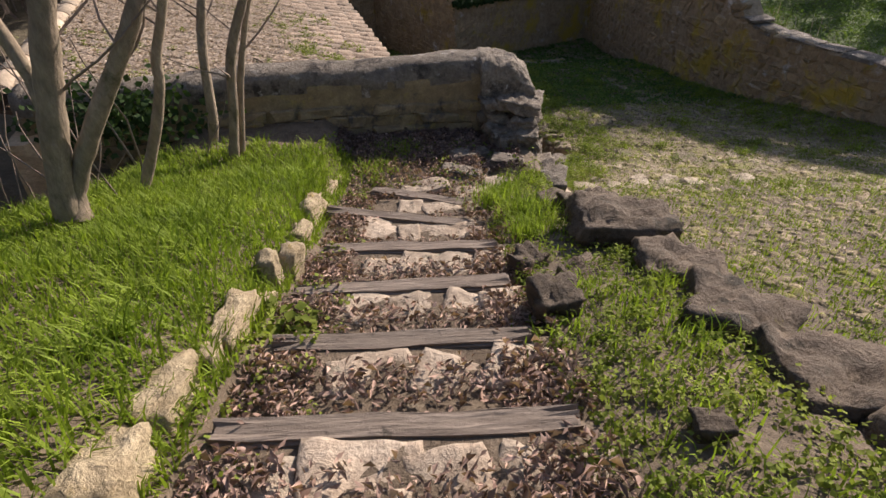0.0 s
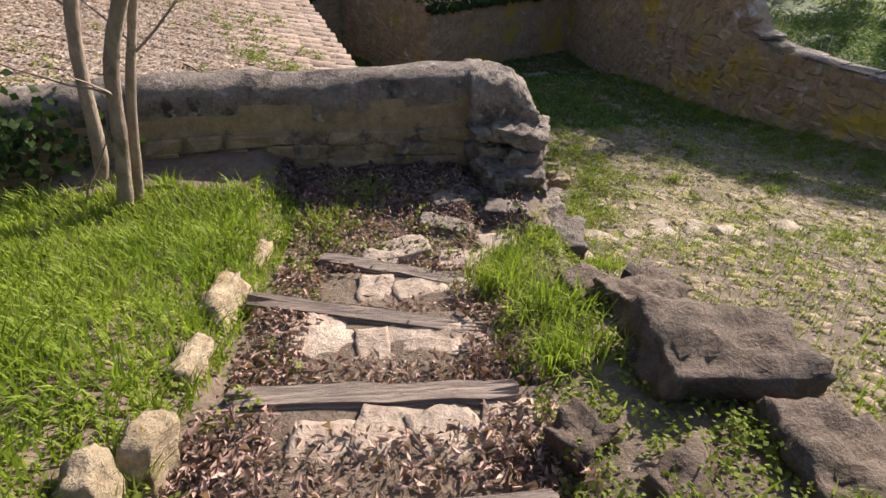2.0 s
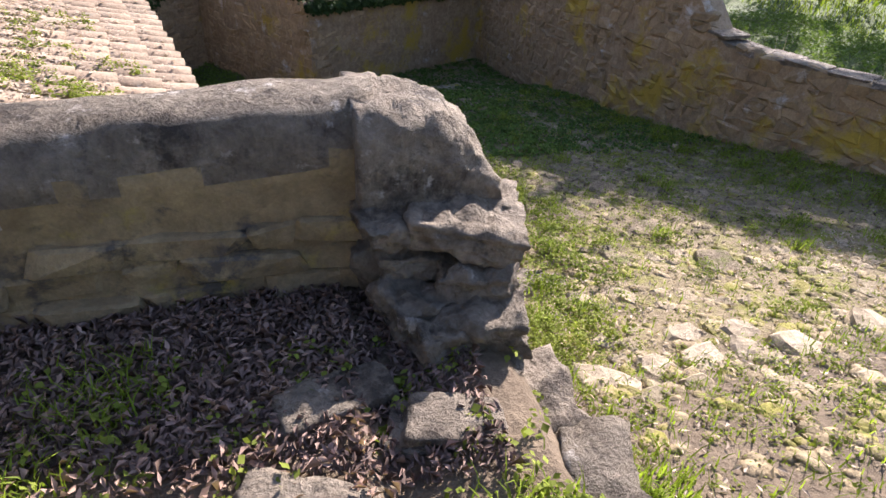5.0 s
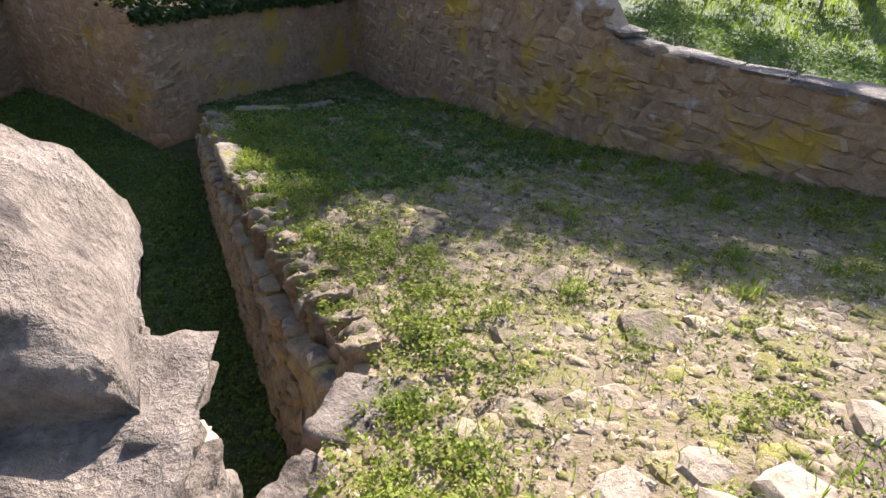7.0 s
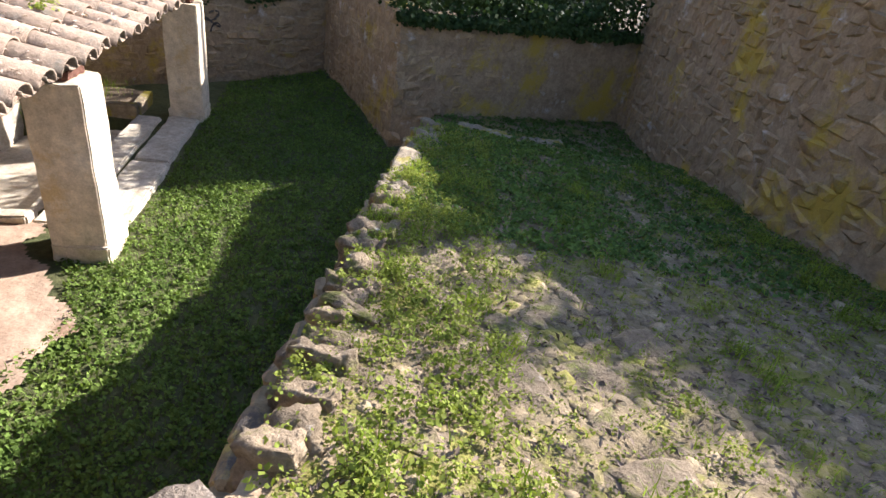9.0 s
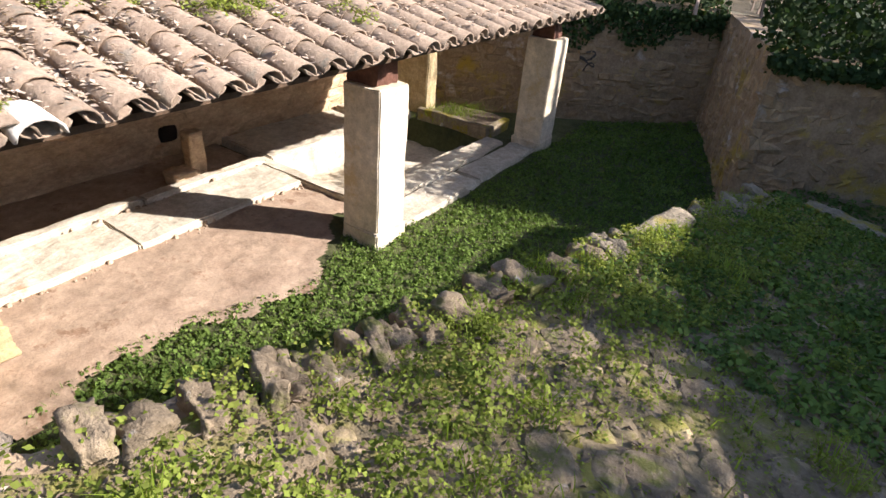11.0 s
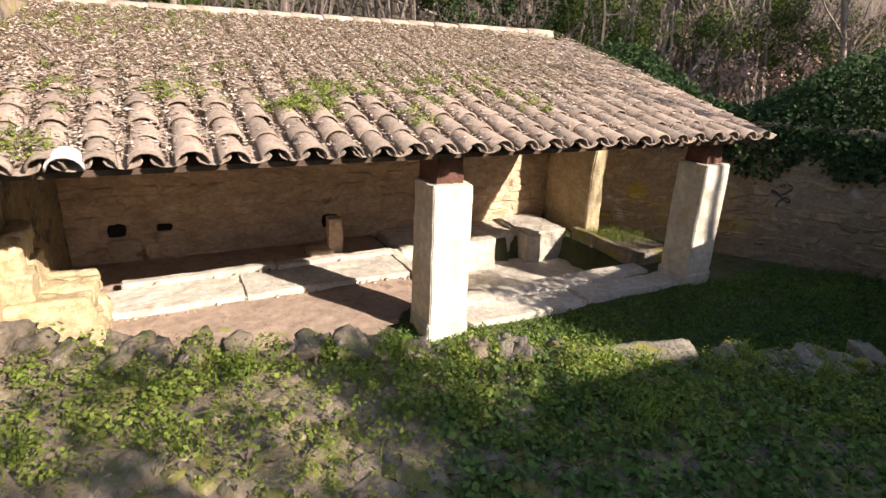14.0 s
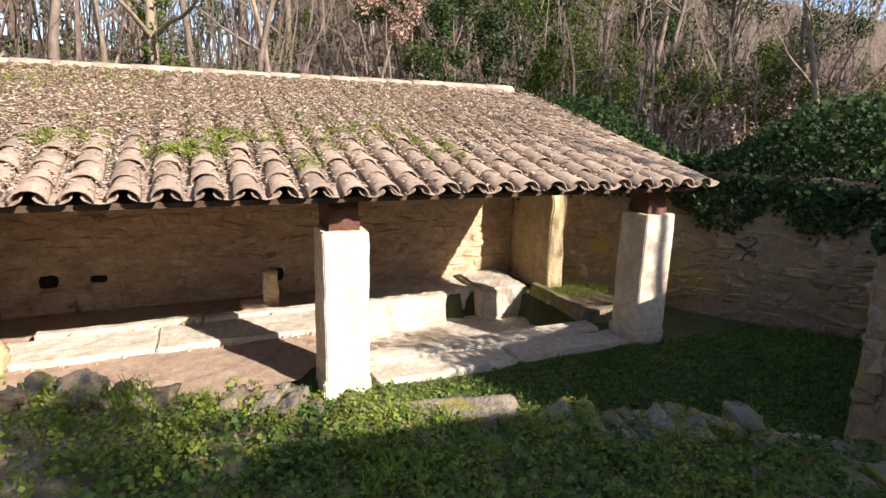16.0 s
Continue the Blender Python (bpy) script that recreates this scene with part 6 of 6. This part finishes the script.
# trees out of view, added to throw shade on the wood to the right
for k, (a, b) in enumerate(((20.5, -3.0), (23.5, -1.0), (26.5, 0.5))):
    bush("evergreen_tree", [(a, b, 3.6, 1.2), (a + 0.5, b - 0.4, 5.0, 1.6), (a - 0.5, b + 0.3, 6.6, 1.6), (a + 0.2, b, 8.2, 1.3), (a + 0.4, b + 0.8, 5.8, 1.3)], 9000, 0.10, 0.2, M_ivy, "tall unseen evergreen added beyond the end wall to shade the wood", "tree", 400 + k)
stuff("bank_scrub", thicket("bank_scrub", 160, 15.5, 24, -9, -2.5, 0.5, 1.3, 64), M_twig, "low bare scrub on the bank beyond the far wall", "scrub")
for k, (x, y) in enumerate(((3.4, 18.8), (5.2, 20.5), (1.9, 19.5))):
    bare_tree((x, y, 2.1), 7.5, 0.11, (0.0, 0.0), 300 + k, "bare tree on the bank beyond the far wall", "trees of the far bank", limbs=10, twigs=5, sides=6, wander=0.05, first=0.3)


def wall_ivy(line, n, z0, z1, out, seed, drop):
    """Ivy lying over a wall's top and hanging down its face in uneven tongues."""
    g2 = np.random.default_rng(seed)
    pts = run_points(line, 0.1)
    L = pts[-1][2]
    d = g2.uniform(0, L, n)
    idx = np.clip((d / L * (len(pts) - 1)).astype(int), 0, len(pts) - 1)
    A = np.array([(p[0], p[1], p[3], p[4]) for p in pts])[idx]
    hang = drop * (0.35 + 0.65 * np.abs(np.sin(d * 2.3 + seed) * np.sin(d * 0.9 + 1.0)))
    u = g2.uniform(0, 1, n)
    top = z0 + (z1 - z0) * (0.6 + 0.4 * np.sin(d * 1.7 + seed))
    z = np.where(u < 0.68, g2.uniform(0, 1, n) * (top - z0) + z0, z0 - g2.uniform(0, 1, n) ** 1.7 * hang)
    off = np.where(z > z0, g2.uniform(-0.12, out, n), g2.uniform(-0.10, 0.03, n))
    P2 = np.stack([A[:, 0] + A[:, 2] * off, A[:, 1] + A[:, 3] * off, z], 1) + g2.normal(size=(n, 3)) * 0.03
    N2 = np.stack([-A[:, 2], -A[:, 3], np.full(n, 0.5)], 1) + g2.normal(size=(n, 3)) * 0.55
    return leaves("ivy", P2, N2, 0.045, 0.10, seed, 0.85)


stuff("wall_ivy", wall_ivy([END_B, PIT_C], 22000, 1.95, 3.1, 1.3, 81, 0.75), M_ivy, "thick dark ivy hanging over the end wall of the yard", "ivy")
stuff("far_ivy", wall_ivy([FAR_A, FAR_B], 16000, 1.96, 3.0, 1.5, 82, 0.10), M_ivy, "dark ivy on the bank above the far wall", "ivy")
# bank behind the right-hand wall
bank = part("bank", grid_sheet("bank", np.arange(5.0, 17, 0.25), np.arange(2.0, 16, 0.25), lambda x, y: outside_z(x, y) + 0.03, M_bank, keep=lambda x, y: x > rwall_x(y) + 0.45), None)
tagged(bank, "sunlit turf bank behind the wall", "bank", kind="structure")
P = scatter(26000, 5.6, 15, 2.5, 14, 90, lambda x, y, u: (x > rwall_x(y) + 4.2) & (u < 0.75), lambda x, y: outside_z(x, y) + 0.02)
stuff("bank_grass", blades("bank_grass", P, 0.08, 0.2, 0.006, 0.7, 91), M_grass, "sunlit grass on the bank behind the wall", "grass")
P = scatter(9000, 4.8, 12, 1.0, 12, 92, lambda x, y, u: (x > rwall_x(y) + 0.4) & (x < rwall_x(y) + 4.4) & (u < 0.85), lambda x, y: outside_z(x, y) + 0.02)
stuff("bank_weeds", herbs("bank_weeds", P, 0.14, 0.16, 14, 0.02, 0.05, 93), M_yard, "green weeds and dry stalks behind the wall", "weeds")
P = scatter(2500, 4.8, 9, 3.0, 11, 94, lambda x, y, u: (x > rwall_x(y) + 0.4) & (x < rwall_x(y) + 2.0) & (u < 0.6 * patchy(x, y, 2, 3)), lambda x, y: outside_z(x, y) + 0.02)
stuff("dry_stalks", blades("dry_stalks", P, 0.2, 0.5, 0.004, 0.35, 95), M_leaf_roof, "dry pale stalks behind the wall", "weeds")

# twigs lying on the roof
r = random.Random(77)
for a, s, turn, length in ((7.3, 1.95, 40, 0.9), (6.6, 2.6, 15, 0.7), (12.2, 2.2, 80, 0.5), (6.1, 2.2, 100, 0.8)):
    p, ra, _ = limb(r, Vector((0, 0, 0.13)), Vector((1, 0, 0)), length, 0.011, 7, 0.08, 0.0)
    tagged(part("fallen_twig", mesh_of("fallen_twig", *collect([(p, ra)], 5), smooth=True), M_twig, m=roof_pose(a, s, 0.0) @ pose(0, 0, 0, 0, 0, turn)), "thin dead branch lying on the roof tiles", "twig", "twigs on the roof")

# broad-leaved plant by the kerb and feathery weeds at the corner of the ramp
C = np.array([(-0.66 + 0.09 * math.cos(k), 1.52 + 0.11 * math.sin(2.3 * k), 3.45) for k in range(12)])
C[:, 2] = hill_z(C[:, 0], C[:, 1]) + 0.01
stuff("leafy_weed", herbs("leafy_weed", C, 0.06, 0.09, 12, 0.035, 0.065, 140), M_clover, "broad-leaved pale green weed beside the kerb", "weeds")
g = np.random.default_rng(141)
C = np.array([1.42, 5.2, 1.95]) + g.normal(size=(90, 3)) * (0.16, 0.12, 0)
C[:, 2] = np.where(C[:, 1] < 5, hill_z(C[:, 0], C[:, 1]), ramp_z(C[:, 0], C[:, 1]))
stuff("corner_weeds", herbs("corner_weeds", C, 0.05, 0.13, 30, 0.009, 0.02, 142), M_clover, "feathery bright green weeds at the corner of the ramp", "weeds")


def at_xy(x, y, z, rad):
    return (x * UX + y * UY, x * VX + y * VY, z, rad)


bush("hedge_bush", [at_xy(14, 3, 2.5, 1.1), at_xy(15, 6, 2.7, 1.2), at_xy(15.5, 9, 2.6, 1.2), at_xy(15, 12, 2.8, 1.3), at_xy(13.5, 14.5, 2.7, 1.1)], 9000, 0.07, 0.15, M_bush, "olive hedge beyond the sunlit bank", "bush", 150)
bush("hedge_bush", [at_xy(18, 0, 3.2, 1.5), at_xy(19, 5, 3.4, 1.6), at_xy(19, 10, 3.4, 1.6), at_xy(17.5, 16, 3.2, 1.5)], 8000, 0.09, 0.2, M_ivy, "dark hedge far beyond the bank", "bush", 151)
bush("wall_bush", [at_xy(rwall_x(11.2) + 1.25, 11.2, 3.7, 0.75), at_xy(rwall_x(12.2) + 1.3, 12.2, 3.9, 0.8), at_xy(rwall_x(13.0) + 1.2, 13.0, 4.0, 0.75)], 2800, 0.05, 0.12, M_bush, "thin olive bush behind the high part of the wall", "bush", 152, stems=3)
bush("evergreen_bush", [(12.6, 7.2, 4.6, .9), (13.4, 7.4, 5.6, 1.0), (14.3, 7.2, 6.2, 1.1), (15.3, 7.4, 5.6, 1.0), (14.0, 7.6, 7.2, .9), (15.8, 7.0, 6.6, .9)], 14000, 0.05, 0.12, M_bush, "tall yellow-green evergreen behind the ridge", "bush", 153, stems=3)
bush("evergreen_bush", [(17.5, 7.4, 5.4, 1.2), (19, 7.8, 6.2, 1.3), (20.6, 7.4, 5.6, 1.2), (22.2, 7.6, 6.4, 1.3), (24, 7, 5.6, 1.3), (26, 6.6, 5.2, 1.3)], 14000, 0.06, 0.14, M_ivy, "dark evergreen trees beyond the end wall", "bush", 154, stems=3)
bush("evergreen_bush", [(-6, 22, 8, 2.6), (0, 24, 8.5, 2.6), (6, 25, 9, 2.8), (12, 26, 9.5, 2.8), (18, 25, 10, 3), (24, 24, 10, 3), (30, 22, 10, 3), (36, 18, 9, 3), (38, 10, 7, 2.6)], 16000, 0.14, 0.3, M_bush, "distant wooded hillside undergrowth", "bush", 155)
bush("hedge_bush", [at_xy(9.2, 14.6, 2.9, 1.2), at_xy(10.2, 12.8, 3.0, 1.2), at_xy(11.4, 11.4, 3.0, 1.2), at_xy(10.8, 14.2, 3.6, 1.2)], 9000, 0.07, 0.15, M_ivy, "dark bushes at the edge of the sunlit bank", "bush", 156)


# evergreens beyond the corner of the walls and above the bank, placed for their shade
bush("evergreen_tree", [at_xy(5.9, 19.0, 4.2, 0.85), at_xy(5.5, 19.3, 4.8, 0.8), at_xy(5.2, 19.6, 4.5, 0.85), at_xy(4.7, 19.9, 4.3, 0.8)], 9000, 0.08, 0.16, M_ivy, "dark evergreen tree beyond the corner of the walls", "tree", 157)


def overhanging_tree():
    """Adds an unseen tree on the bank; its low level bough shades the ramp."""
    t = thing("evergreen_tree", "tall unseen tree added so its level bough shades the ramp", "tree", "trees of the bank beyond the wall")
    foot = Vector((13.6, 12.0, 2.2))
    r = random.Random(158)
    # bough laid along the sun's path, so its shadow widens the wall's
    crown_line = [Vector((float(rwall_x(yw)), yw, zw)) + to_sun * 8.5 for yw, zw in ((5.2, 2.92), (6.0, 2.90), (6.8, 2.88), (7.4, 2.86), (8.0, 2.80), (8.6, 2.72), (9.2, 2.72))]
    limbs = [([foot, foot + Vector((-0.5, 0.2, 2.0)), foot + Vector((-1.0, 0.1, 3.6)), crown_line[3]], [0.2, 0.17, 0.13, 0.05])]
    limbs.append((crown_line, [0.02, 0.03, 0.04, 0.05, 0.04, 0.03, 0.02]))
    part("trunk", mesh_of("trunk", *collect(limbs, 8), smooth=True), M_bark_far, t)
    g2 = np.random.default_rng(159)
    n = 5200
    u = g2.uniform(0, len(crown_line) - 1.001, n)
    k = u.astype(int)
    A = np.array([p[:] for p in crown_line])
    P2 = A[k] + (A[k + 1] - A[k]) * (u - k)[:, None] + g2.normal(size=(n, 3)) * (0.22, 0.22, 0.085)
    part("foliage", leaves("foliage", P2, g2.normal(size=(n, 3)), 0.07, 0.14, 159, 0.7), M_ivy, t)
    # sparse crown added in the sun's path to dapple the lower ramp
    top = Vector((3.1, 8.1, 1.4)) + to_sun * 12.0
    part("bough", mesh_of("bough", *collect([([limbs[0][0][2], foot + Vector((-1.6, 0.8, 5.0)), top], [0.12, 0.08, 0.03])], 6), smooth=True), M_bark_far, t)
    P2 = np.array(top[:]) + g2.normal(size=(820, 3)) * (0.75, 0.75, 0.5)
    part("sparse_crown", leaves("sparse_crown", P2, g2.normal(size=(820, 3)), 0.08, 0.16, 160, 0.6), M_ivy, t, "thin open crown of small leaves added to dapple the ramp")
    return t


overhanging_tree()
bush("evergreen_bush", [at_xy(3.1, 15.3, 2.7, 0.4), at_xy(3.6, 15.6, 2.9, 0.45), at_xy(4.1, 16.0, 3.0, 0.5)], 3600, 0.045, 0.1, M_ivy, "dark ivy bush on the bank above the far wall", "bush", 161)
